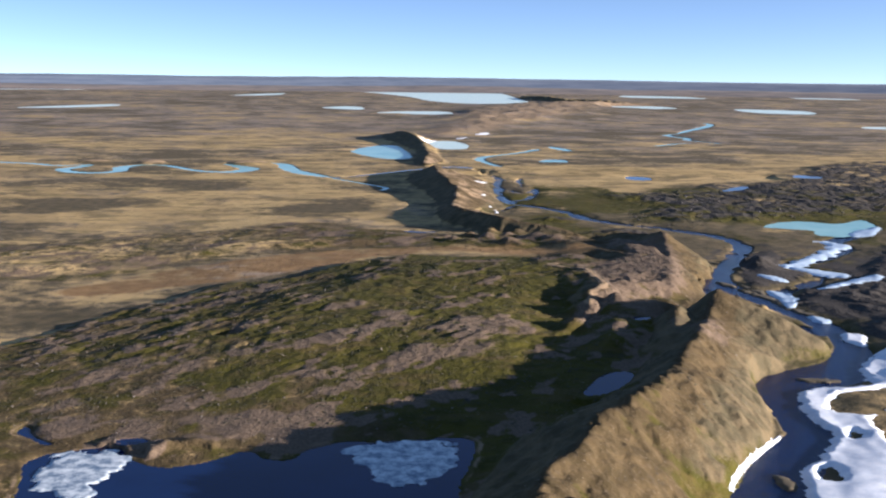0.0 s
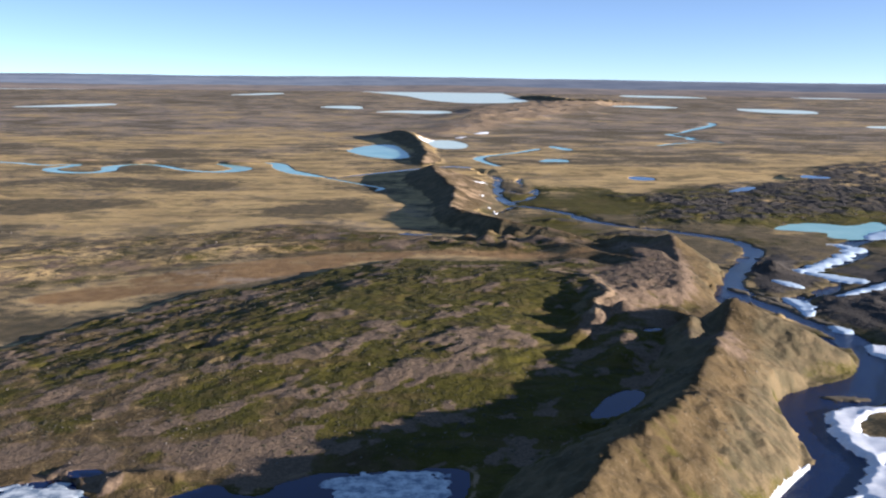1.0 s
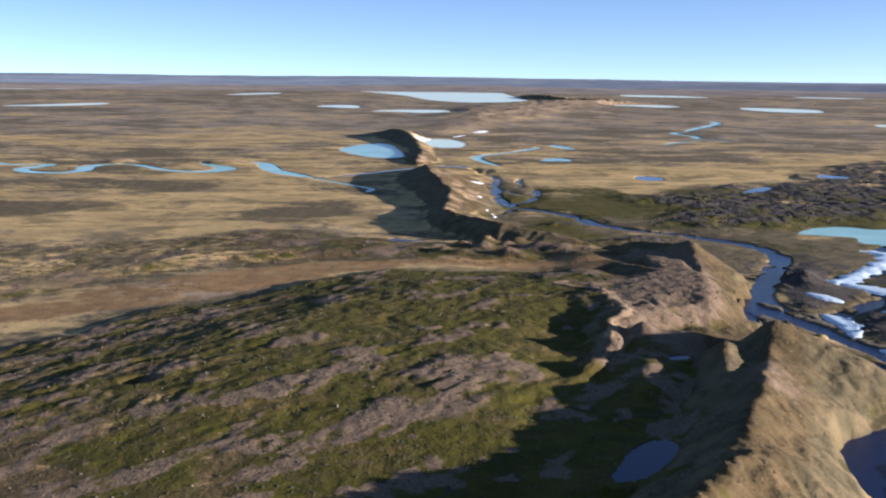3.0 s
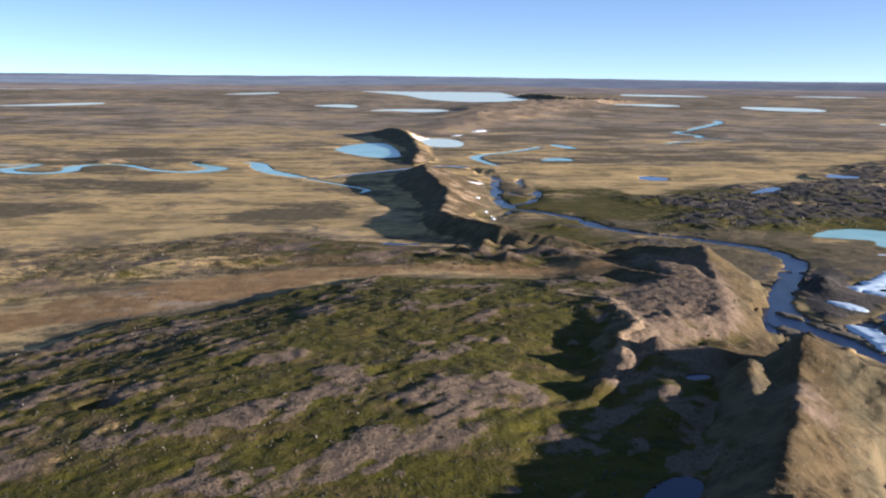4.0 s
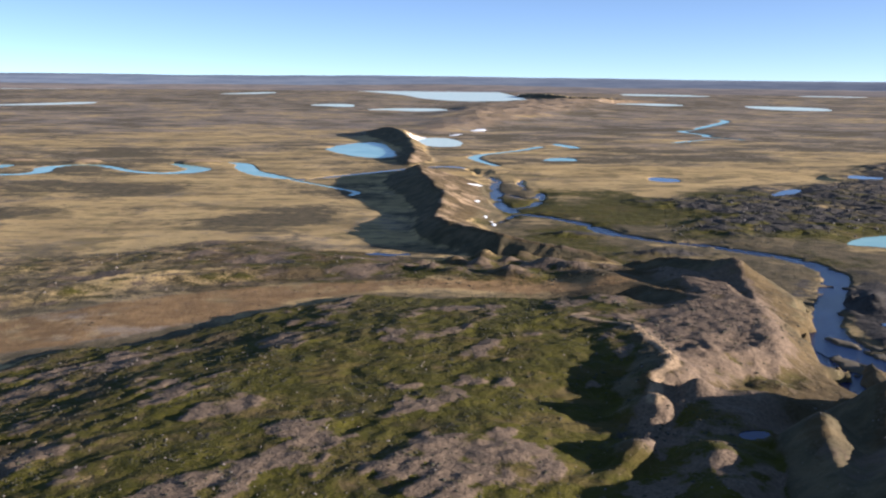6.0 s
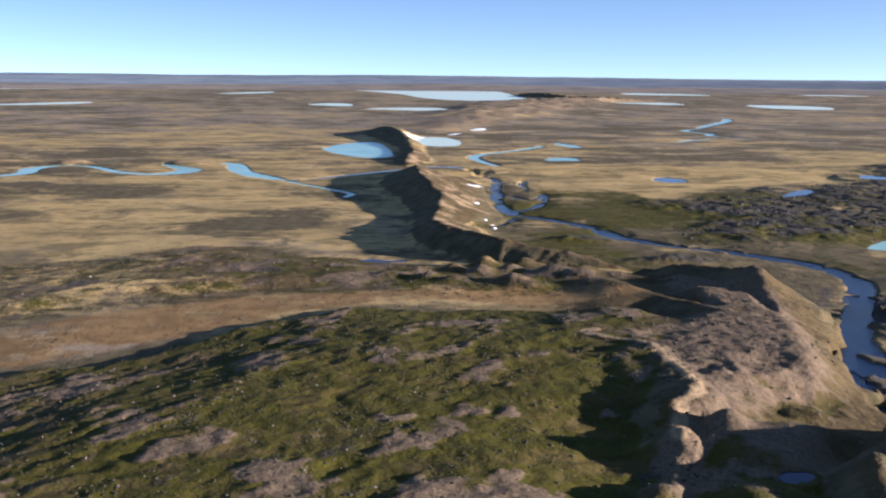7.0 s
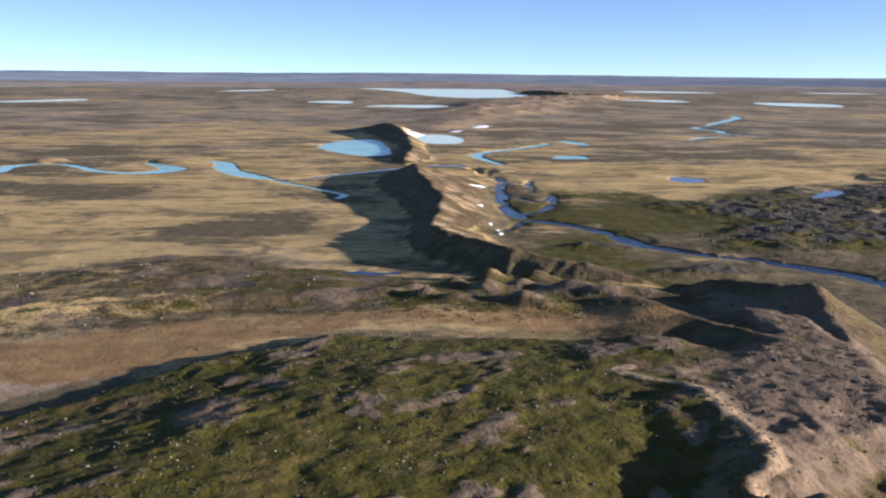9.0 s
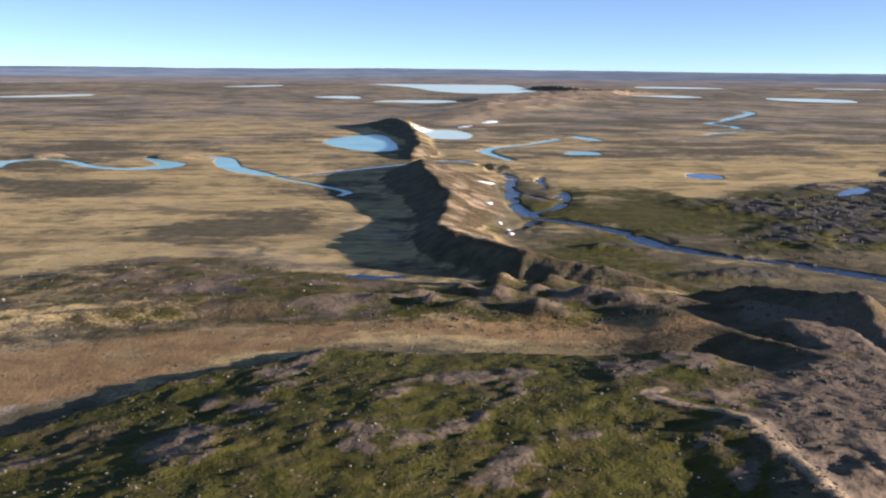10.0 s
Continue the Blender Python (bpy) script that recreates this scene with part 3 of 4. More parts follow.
    # the shaded hollow: a knobbly floor well above the pond
    hole = step(-3, 6, local_inside(x, y, [(35, 223), (38, 240), (43, 255), (50, 259), (60, 257), (68, 256), (66, 250), (59, 246), (55, 236), (51, 224), (46, 214), (39, 212)]) + 3 * n_small)
    z = z + hole * (3.5 + 0.03 * (y - 235) + 0.6 * n_mid - z)
    z = z + 1.3 * np.exp(-(((x - 59) / 6) ** 2 + ((y - 335) / 5) ** 2)) + 1.1 * np.exp(-(((x - 49) / 7) ** 2 + ((y - 347) / 6) ** 2))
    z = z + (0.75 * detail(ridged(cx, cy, 5, 4, 83)) - 0.3) * blob(x, y, 58, 271, 16, 11, 2)
    z = z + 0.5 * detail(ridged(cx, cy, 8, 4, 87)) * np.exp(-((((x - 49) / 17) ** 2 + ((y - 233) / 33) ** 2) ** 2))
    z = z - 0.8 * blob(x, y, 53, 324, 4, 7, 1.5) + 0.8 * blob(x, y, 43, 323, 7, 9)
    d_chain, _, v_chain = local_line(x, y, CHAIN, 420)
    chain = np.where(y > 1000, np.exp(-(d_chain / np.maximum(v_chain[:, 1], 1)) ** 2), 0)
    z = z + chain * v_chain[:, 0] * (0.6 + 0.45 * ridged(x, y * 0.5, 90, 4, 141))
    # hollow west of the esker with the round pond
    z = z + 0.8 * np.exp(-(((x - 36) / 22) ** 2 + ((y - 210) / 40) ** 2)) + 0.9 * blob(x, y, 31, 188, 11, 16) + 0.5 * np.exp(-(((x + 30) / 40) ** 2 + ((y - 178) / 14) ** 2))
    for hx, hy, hh, hr, hs in HUMMOCKS:
        wob = 1 + 0.35 * n_small
        q = (((x - hx) / hs) ** 2 + (y - hy) ** 2) / (hr * hr) * wob
        z = z + hh * np.exp(-1.6 * q) * (1 + 0.15 * n_small)
    # eskers
    gully = fbm(x, y, 11, 4, 91)
    esk = np.zeros(x.shape)
    flank = np.zeros(x.shape)
    lee_shade = np.zeros(x.shape)
    for crest in ESKERS:
        pts = spline(crest, n=4)
        idx = near(x, y, pts, 140)
        if not len(idx):
            continue
        px, py = x[idx], y[idx]
        bend = 1.6 if pts[:, 1].mean() < 900 else 12.0
        px, py = px + bend * perlin(px / 19, py / 19, 95), py + bend * perlin(px / 19, py / 19, 96)
        d, s, v = line_distance(px, py, pts)
        slope = np.where(s > 0, v[:, 1], v[:, 2])
        top = v[:, 0] + 0.5 * n_small[idx]
        r = 0.8
        fall = slope * (np.sqrt(d * d + r * r) - r)
        h = top - fall * (1 + 0.16 * gully[idx]) + np.minimum(d * 0.12, 0.9) * gully[idx] * 1.5
        e = smax(h, z[idx], 1.1)
        flank[idx] = np.maximum(flank[idx], step(0.2, 1.2, e - z[idx]))
        esk[idx] = np.maximum(esk[idx], e - z[idx])
        # marks the crest's side turned from the sun, darkened below as painted shade
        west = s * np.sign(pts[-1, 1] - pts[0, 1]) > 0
        lee_shade[idx] = np.maximum(lee_shade[idx], np.where(west, step(0.2, 1.2, e - z[idx]) * step(0, 3, d), 0))
        z[idx] = e
    # ledges, slumps and small scars
    crag = detail(ridged(cx, cy, 5.0, 4, 131))
    lump = detail(fbm(cx, cy, 6.5, 4, 137))
    z = z + np.minimum(flank, 0.3 + 0.7 * step(470, 395, y)) * step(720, 600, y) * (0.55 * crag + 0.3 * detail(ridged(cx, cy, 3.2, 3, 133))) * (0.4 + step(-0.3, 0.5, n_mid)) + np.minimum(flank, 0.3 + 0.7 * step(470, 395, y)) * step(720, 600, y) * (0.24 + 0.2 * step(185, 165, y)) * detail(ridged(cx, cy, 3.6, 2, 135)) + (plateau + 0.5 * step(340, 350, y) * (1 - step(392, 402, y)) * step(-12, 2, x) * (1 - step(60, 75, x))) * (0.42 - 0.24 * plateau) * crag
    z = z + np.minimum(flank, step(215, 180, y)) * 1.15 * lump
    # waters are cut into it
    shore = np.full(x.shape, 60.0)
    wet = np.zeros(x.shape, bool)
    for name, level, rim, label, outline in LAKES:
        pts = spline(outline, True, 5)
        idx = near(x, y, pts, rim * 5)
        if not len(idx):
            continue
        wob = (0.9 * n_small[idx] + 0.6 * gully[idx]) * rim * 0.6
        d = inside_distance(x[idx], y[idx], pts) + wob
        bed = level - 0.1 - 1.4 * step(0, rim * 1.5, d)
        bank = rim * np.where(esk[idx] > 0.4, 1.5, 4.0)
        k = step(-1, 0, d / bank)
        znew = z[idx] * (1 - k) + (level + 0.1 + 0.03 * np.maximum(-d, 0)) * k
        keep = wet[idx] | (k <= 0)
        z[idx] = np.where(d > 0, np.minimum(znew, bed), np.where(keep, z[idx], np.maximum(znew, level + 0.05)))
        wet[idx] |= d > 0
        shore[idx] = np.minimum(shore[idx], -d)
    for name, level, label, centre in RIVERS:
        pts = spline(centre, n=5)
        idx = near(x, y, pts, 30)
        if not len(idx):
            continue
        d, s, v = line_distance(x[idx], y[idx], pts)
        calm = 1.0 if level < -2 else 0.35
        edge = d - v[:, 0] + calm * (1.2 * n_small[idx] + 0.8 * gully[idx])
        if level < -2:
            edge = edge + 3.2 * step(0.16, 0.42, n_small[idx]) * step(262, 280, y[idx]) + 0.5 * step(470, 490, y[idx])
        bank = np.where((esk[idx] > 0.25) | (x[idx] < spine[idx] + 25), 2.0, 9.0) if level < -2 else np.where(esk[idx] > 0.5, 4.0, 26.0)
        k = 1 - step(0, 1, edge / bank)
        target = np.where(edge > 0, level + 0.12 + 0.02 * np.maximum(edge, 0), level - 0.3 - 0.25 * np.minimum(-edge, 4))
        znew = z[idx] * (1 - k) + target * k
        keep = wet[idx] | (k <= 0)
        z[idx] = np.where(edge < 0, np.minimum(znew, level - 0.1), np.where(keep, z[idx], np.maximum(znew, level + 0.05)))
        wet[idx] |= edge < 0
        shore[idx] = np.minimum(shore[idx], edge)
    bluff = blob(x, y, -137, 706, 16, 6, 2) + blob(x, y, -203, 700, 10, 6, 2) + 0.8 * blob(x, y, -244, 702, 12, 6, 2)
    z = z + 2.2 * bluff
    # the land climbs to low far hills at the rim of the view
    r = np.hypot(x, y)
    z = z + 18 * step(4350, 4950, r)
    if not covers:
        return z
    cov = {}
    stony = step(0, 14, d_stony + 14 + 10 * n_mid)
    n_s2, n_m2, n_w = fbm(x, y, 14, 4, 101), fbm(x, y, 55, 4, 103), fbm(x * 0.75, y * 1.0, 100, 5, 107)
    n_t = detail(fbm(cx, cy, 5, 3, 117))
    flat_tan = step(-8, 8, local_inside(x, y, [(44, 695), (72, 722), (131, 712), (190, 690), (220, 672), (176, 628), (148, 620), (112, 566), (103, 590), (101, 628), (84, 668)]) + 8 * n_mid)
    n_f = fbm(x * 0.55, y, 26, 5, 123, 0.62)
    n_v = fbm(x * 0.8, y, 330, 4, 127)
    olive = 0.5 * blob(x, y, -54, 474, 25, 27, 2) + 0.3 * blob(x, y, -150, 560, 60, 24, 2) + 0.3 * blob(x, y, -215, 470, 60, 22, 2) + 0.4 * blob(x, y, -60, 560, 24, 14, 2) - 0.5 * blob(x, y, -100, 425, 60, 12, 2) - 0.5 * blob(x, y, -95, 535, 20, 40, 2)
    rust = blob(x, y, 27, 545, 7, 60, 2) + 0.8 * blob(x, y, 44, 590, 10, 40, 2)
    hilly = np.exp(-(((x - 28) / 36) ** 2 + ((y - 366) / 23) ** 2))
    plainish = (1 - mound_mask) * (1 - flank)
    near_east = step(8, 20, x - spine) * (1 - step(470, 620, y))
    hollow = np.exp(-((((x - 49) / 17) ** 2 + ((y - 233) / 33) ** 2) ** 2))
    cov["turf"] = np.clip(flank * step(1000, 700, y) * 1.0 + near_east * (0.5 + 0.5 * n_m2) + hilly * 1.0 + mound_mask * (0.78 - 0.08 * step(-15, -70, x)) + stony * (0.45 + 0.4 * step(-85, -30, x) + 0.5 * n_m2) + plateau * 0.9 + 0.9 * np.exp(-(((x - 52) / 22) ** 2 + ((y - 330) / 24) ** 2)) + 1.2 * np.exp(-(((x - 54) / 16) ** 2 + ((y - 246) / 26) ** 2)) + 1.2 * blob(x, y, 65, 266, 15, 13) + 1.2 * np.exp(-(((x - 79) / 10) ** 2 + ((y - 298) / 28) ** 2)) + np.exp(-(((x - 22) / 24) ** 2 + ((y - 185) / 40) ** 2)), 0, 1)
    # extra dark moss here and in the hollow also deepens their shade
    dim = np.exp(-(((x - 20) / 22) ** 2 + ((y - 180) / 24) ** 2))
    cov["moss"] = np.clip(mound_mask * (0.74 + 0.5 * n_s2 + 0.2 * n_t - 0.2 * step(215, 165, y) - 0.18 * step(-15, -60, x) + 0.35 * crease) + flank * (-0.55 + 0.5 * n_s2 + 0.6 * gully + 0.55 * step(2.0, -1.5, z) - 0.25 * step(300, 420, y)) + near_east * (0.30 + 0.8 * n_m2)
                          + (x > spine) * step(400, 480, y) * (1 - step(560, 660, y)) * (0.5 + 0.8 * n_m2 - 1.2 * flat_tan - rust) * (1 - flank) + stony * (0.34 + 0.1 * step(-85, -30, x) + 0.7 * n_s2) + 0.5 * dim + 0.5 * blob(x, y, 64, 270, 15, 8) + hollow * (0.54 - 0.9 * n_s2 - 0.3 * crag) + hilly * (0.60 + 0.9 * n_s2 - 0.18 * (z - 3.5)) + plateau * (0.42 - 0.6 * crag + 0.6 * n_s2 + 0.5 * n_t), 0, 1)
    pink = np.exp(-(((x + 35) / 30) ** 2 + ((y - 166) / 9) ** 2)) + 0.9 * np.exp(-(((x - 8) / 10) ** 2 + ((y - 208) / 10) ** 2))
    cov["gravel"] = np.clip(0.9 * blob(x, y, 46, 252.5, 4, 4) - 0.5 * crease + bare * (1 - flank) * (0.72 + 0.9 * n_t) + 0.85 * pink * (0.8 + 0.6 * n_s2) + plateau * (0.55 + 0.4 * n_s2 + 0.4 * crag) + 0.3 * flank * (0.5 + n_s2) * (1 - step(700, 900, y)) + stony * (0.34 + 1.0 * detail(fbm(c_al * 0.5, c_ac, 13, 5, 119, 0.6)))
                            + hilly * (0.40 + 0.5 * crag + 0.2 * (z - 3.5)) - 0.35 * lee_shade + hollow * (0.46 + 0.9 * n_s2 + 0.2 * crag) + (0.2 + 0.5 * crag + 0.5 * n_s2) * np.exp(-(((x - 64) / 16) ** 2 + ((y - 272) / 14) ** 2)) + chain * (0.3 + 0.5 * n_m2), 0, 1)
    cov["rock"] = np.clip(blob(x, y, 113, 346, 12, 24, 2) * (0.8 + 0.5 * n_s2) + blob(x, y, 130, 305, 42, 85, 2) * step(0.5, 5, river_d) * (0.85 + 0.9 * n_s2) + rocks * (0.62 + 0.9 * n_s2) + shield * (0.18 + 0.7 * n_s2) + mound_mask * (0.02 + 0.8 * detail(fbm(c_al * 0.5, c_ac, 9, 3, 113))), 0, 1)
    brown = step(-4, 6, local_inside(x, y, [(-110, 282), (-96, 306), (-62, 332), (-30, 347), (10, 353), (54, 346), (52, 333), (28, 332), (10, 336), (-12, 331), (-40, 308), (-66, 290), (-84, 280), (-100, 276)]) + 4 * n_mid)
    cov["sedge"] = np.clip(brown * (0.74 + 0.8 * n_s2), 0, 1)
    # this cover grows with distance and brings the painted haze with it
    cov["hazed_fell"] = np.clip((0.24 + 0.5 * step(550, 1400, y) + 0.7 * n_w + 0.7 * n_f + 0.5 * n_v - 0.9 * flat_tan) * plainish, 0, 1)
    # thins the dark cover so that tan grass shows
    grass_gap = 1.0 * np.exp(-(((x + 20) / 13) ** 2 + ((y - 445) / 42) ** 2))
    # real dark plants on the plain; on lee slopes shade painted as colour
    cov["heath_shade"] = np.clip(-0.9 * grass_gap + (0.34 + 0.7 * n_w + 0.5 * n_m2 + 0.9 * n_f + 0.5 * n_v + 0.12 * step(900, 2200, y) + olive - 1.2 * flat_tan) * plainish * (1 - 0.8 * brown) + 0.8 * rust * (1 - flank) + near_east * (0.72 + 0.6 * n_m2) + lee_shade * (0.9 + 0.5 * n_s2), 0, 1)
    cov["sand"] = np.clip(flank * (1 - lee_shade) * (0.30 + 0.5 * n_s2 - 0.3 * gully) * step(392, 420, y) * (1 - step(1900, 2400, y)) + 0.7 * np.exp(-((np.minimum(shore, 30) - 0.9) / 0.8) ** 2) * (0.5 + n_s2) * (y < 240) * (x < 20)
                          + 0.12 * flank + chain * (0.72 + 0.6 * n_m2) + bluff * 1.1 + 0.95 * np.exp(-(local_line(x, y, RIM, 20)[0] / 1.1) ** 2), 0, 1)
    return z, cov


def heights(px, py):
    return terrain(np.array(px, float), np.array(py, float))


def grid_mesh(name, verts, quads, mat, smooth=True):
    me = bpy.data.meshes.new(name)
    me.vertices.add(len(verts))
    me.vertices.foreach_set("co", np.ascontiguousarray(verts, np.float32).ravel())
    me.loops.add(quads.size)
    me.loops.foreach_set("vertex_index", np.ascontiguousarray(quads, np.int32).ravel())
    me.polygons.add(len(quads))
    me.polygons.foreach_set("loop_start", np.arange(0, quads.size, quads.shape[1], dtype=np.int32))
    me.polygons.foreach_set("use_smooth", np.full(len(quads), smooth))
    me.materials.append(mat)
    me.update(calc_edges=True)
    me.validate()
    return me


# one sheet, as rings round a point behind the flight's start, finest along the valley
CX, CY = 5.0, -190.0
ang_fine = np.arange(-28.0, 28.0001, 56.0 / 760)
ang_rest = np.arange(28.0, 332.0, 4.0)[1:]
ang = np.radians(np.concatenate([ang_fine, ang_rest]))
rad = [0.5, 20, 50, 80, 110, 140, 170, 200, 225, 245, 265, 280, 292, 302, 310]
while rad[-1] < 5200:
    rr = rad[-1]
    rad.append(rr + rr / (760 if rr < 560 else 560 if rr < 760 else 330 if rr < 1500 else 180))
rad = np.array(rad)
A, R = np.meshgrid(ang, rad)
gx, gy = (CX + R * np.sin(A)).ravel(), (CY + R * np.cos(A)).ravel()
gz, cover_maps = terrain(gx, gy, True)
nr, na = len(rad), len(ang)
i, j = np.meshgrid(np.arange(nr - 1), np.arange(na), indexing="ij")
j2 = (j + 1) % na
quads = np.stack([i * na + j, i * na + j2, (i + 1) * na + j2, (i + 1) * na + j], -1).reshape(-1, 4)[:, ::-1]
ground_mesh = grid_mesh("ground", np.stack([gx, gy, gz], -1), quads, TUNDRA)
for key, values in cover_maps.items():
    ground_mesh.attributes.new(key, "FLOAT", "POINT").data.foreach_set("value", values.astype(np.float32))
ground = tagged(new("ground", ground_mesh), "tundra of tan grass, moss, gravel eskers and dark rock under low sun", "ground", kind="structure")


# ---- far hills on the horizon ----
def far_hills(name, radius, base, swell, seed, label, mat):
    a = np.radians(np.arange(-180, 180, 0.35))
    top = base + swell * (fbm(np.degrees(a), a * 0 + seed, 14, 5, seed)) + 0.35 * swell * fbm(np.degrees(a), a * 0 + seed, 2.5, 3, seed + 9) + swell * np.exp(-(np.degrees(a) / 11) ** 2)
    prof = [(-260, -10, 0), (-150, 0, .35), (-60, 0, .8), (0, 0, 1.0), (60, -12, .8)]
    rows = [np.stack([np.sin(a) * (radius + dr), np.cos(a) * (radius + dr), dz + top * k], -1) for dr, dz, k in prof]
    v = np.concatenate(rows)
    m = len(a)
    p, q = np.meshgrid(np.arange(len(prof) - 1), np.arange(m), indexing="ij")
    q2 = (q + 1) % m
    f = np.stack([p * m + q, p * m + q2, (p + 1) * m + q2, (p + 1) * m + q], -1).reshape(-1, 4)[:, ::-1]
    return tagged(new(name, grid_mesh(name, v, f, mat)), label, "hills", kind="structure")


# the horizon haze is put into the far ring's blue-grey base colour
far_hills("backdrop", 4830, 60, 5, 3, "low hills on the horizon with haze painted in as blue-grey", HAZED_HILL)
far_hills("backdrop", 4560, 20, 10, 8, "brownish rise of tundra below the far hills", NEAR_HILL)


# ---- waters ----
def flat_mesh(name, outline, z, mat):
    bm = bmesh.new()
    ring = [bm.verts.new((p[0], p[1], z)) for p in outline]
    bm.faces.new(ring)
    bmesh.ops.triangulate(bm, faces=bm.faces[:])
    bmesh.ops.recalc_face_normals(bm, faces=bm.faces[:])
    if bm.faces[:] and sum(f.normal.z for f in bm.faces) < 0:
        bmesh.ops.reverse_faces(bm, faces=bm.faces[:])
    me = bpy.data.meshes.new(name)
    bm.to_mesh(me)
    bm.free()
    me.materials.append(mat)
    return me


def outset(pts, d):
    t = np.roll(pts, -1, 0) - np.roll(pts, 1, 0)
    nrm = np.stack([t[:, 1], -t[:, 0]], -1) / (np.linalg.norm(t, axis=1)[:, None] + 1e-9)
    area = np.sum(pts[:, 0] * np.roll(pts[:, 1], -1) - np.roll(pts[:, 0], -1) * pts[:, 1])
    return pts + nrm * d * (1 if area > 0 else -1)


for name, level, rim, label, outline in LAKES:
    # open far lakes take the ice colour too, as painted sky reflection
    frozen = "ice" in label.replace("rotten ice", "") or "far" in label or "horizon" in label
    ob = new(name, flat_mesh(name, outset(spline(outline, True, 5), rim * 0.9), level, ICE_AND_SHEEN if frozen else SHEEN_WATER if "pale" in label else WATER))
    tagged(ob, label, name, kind="structure")

for k_river, (name, level, label, centre) in enumerate(RIVERS):
    pts = spline(centre, n=5)
    cell = 1.2 if pts[:, 1].max() < 900 else 3.0
    X, Y = np.meshgrid(np.arange(pts[:, 0].min() - 12, pts[:, 0].max() + 12, cell), np.arange(pts[:, 1].min() - 12, pts[:, 1].max() + 12, cell))
    x, y = X.ravel(), Y.ravel()
    d, s, v = line_distance(x, y, pts)
    inside = d < v[:, 0] + 3.0
    ny, nx = X.shape
    a, c = np.meshgrid(np.arange(ny - 1), np.arange(nx - 1), indexing="ij")
    q = np.stack([a * nx + c, a * nx + c + 1, (a + 1) * nx + c + 1, (a + 1) * nx + c], -1).reshape(-1, 4)
    q = q[inside[q].all(1)]
    used = np.unique(q)
    remap = np.full(len(x), -1)
    remap[used] = np.arange(len(used))
    v = np.stack([x, y, np.full(len(x), level - 0.02 * k_river)], -1)[used]
    tagged(new(name, grid_mesh(name, v, remap[q], RIFFLE if level < -2 else WATER if "dark" in label else SHEEN_WATER)), label, "river", kind="structure")


# ---- snow and ice ----
def sheet(name, outline, thick, cell, mat, label, category, level=None, ragged=0.0, kind="", seed=1, holes=()):
    """A lens of snow or ice with a domed top and a dropped edge, lying on the ground or afloat at level."""
    pts = spline(outline, True, 4)
    xs = np.arange(pts[:, 0].min() - cell, pts[:, 0].max() + cell, cell)
    ys = np.arange(pts[:, 1].min() - cell, pts[:, 1].max() + cell, cell)
    X, Y = np.meshgrid(xs, ys)
    X, Y = X + 0.35 * cell * perlin(X * 0.9 / cell, Y * 0.9 / cell, seed + 3), Y + 0.35 * cell * perlin(X * 0.9 / cell, Y * 0.9 / cell, seed + 4)
    x, y = X.ravel(), Y.ravel()
    d = inside_distance(x, y, pts)
    for hole in holes:
        d = np.minimum(d, -inside_distance(x, y, spline(hole, True, 4)))
    d = d + ragged * (fbm(x, y, 8 * cell, 4, seed) * 2.0) + 0.7 * cell * fbm(x, y, 4 * cell, 3, seed + 7)
    low = terrain(x, y) if level is None else np.maximum(terrain(x, y) - 50, level)
    if level is None:
        low = np.maximum(low, -2.4)
    top = low + thick * step(-0.3 * cell, 2.5 * cell, d) * (0.85 + 0.3 * fbm(x, y, 14 * cell, 2, seed + 11)) + 0.03
    z = np.where(d > 0, top, low - 0.15)
    ny, nx = X.shape
    a, b = np.meshgrid(np.arange(ny - 1), np.arange(nx - 1), indexing="ij")
    q = np.stack([a * nx + b, a * nx + b + 1, (a + 1) * nx + b + 1, (a + 1) * nx + b], -1).reshape(-1, 4)
    q = q[(d[q] > 0).any(1)]
    used = np.unique(q)
    remap = np.full(len(x), -1)
    remap[used] = np.arange(len(used))
    ob = new(name, grid_mesh(name, np.stack([x, y, z], -1)[used], remap[q], mat))
    return tagged(ob, label, category, kind=kind)


sheet("snow_bank", [(54, 132), (58.2, 144.7), (61.4, 154.6), (69, 165), (74, 174.5), (72.8, 182), (75, 196), (78.4, 200), (84, 201), (91, 201.5), (94, 205), (96, 214.6), (100, 221.5), (109, 232), (118, 236), (122, 222), (112, 205), (100, 197), (90, 186), (83.5, 180.5), (82.5, 172), (81, 163), (78, 150), (72, 132)], 0.7, 0.5, SNOW,
      "broad white snow bank with melted edges along the dark river", "snow bank", ragged=0.9, seed=5,
      holes=[[(78.6, 186), (80, 191.5), (84, 196.5), (90, 198), (98, 200.5), (100, 196.5), (91, 187), (84, 182.6)], [(63.4, 152), (64, 156.6), (67.2, 157.4), (66.6, 152)], [(76, 172), (77.5, 174.5), (79, 173), (77.5, 171)]])
sheet("snow_bank", [(103, 242), (105.5, 248), (109.4, 246), (108, 240), (106, 236), (104, 238)], 0.5, 0.45, SNOW,
      "white snow patch melting beside the river bend", "snow bank", ragged=0.6, seed=6)
sheet("snow_lip", [(47, 148.5), (51.5, 157), (57, 165), (62.5, 172), (63.1, 171.6), (57.6, 164.5), (52.1, 156.5), (47.6, 148)], 0.1, 0.2, SNOW, "thin white snow edge along the foot of the esker", "snow", ragged=0.1, seed=7)
SNOW_TEXT = "bluish white leftover snow and ice along the dark channel"
sheet("snow_patch", [(152, 398), (160, 396), (163, 384), (150, 368), (138, 354), (127, 341), (121, 339), (124, 346), (137, 361), (149, 377), (155, 388)], 0.4, 0.9, SLUSH, SNOW_TEXT, "snow patch", ragged=2.6, seed=8)
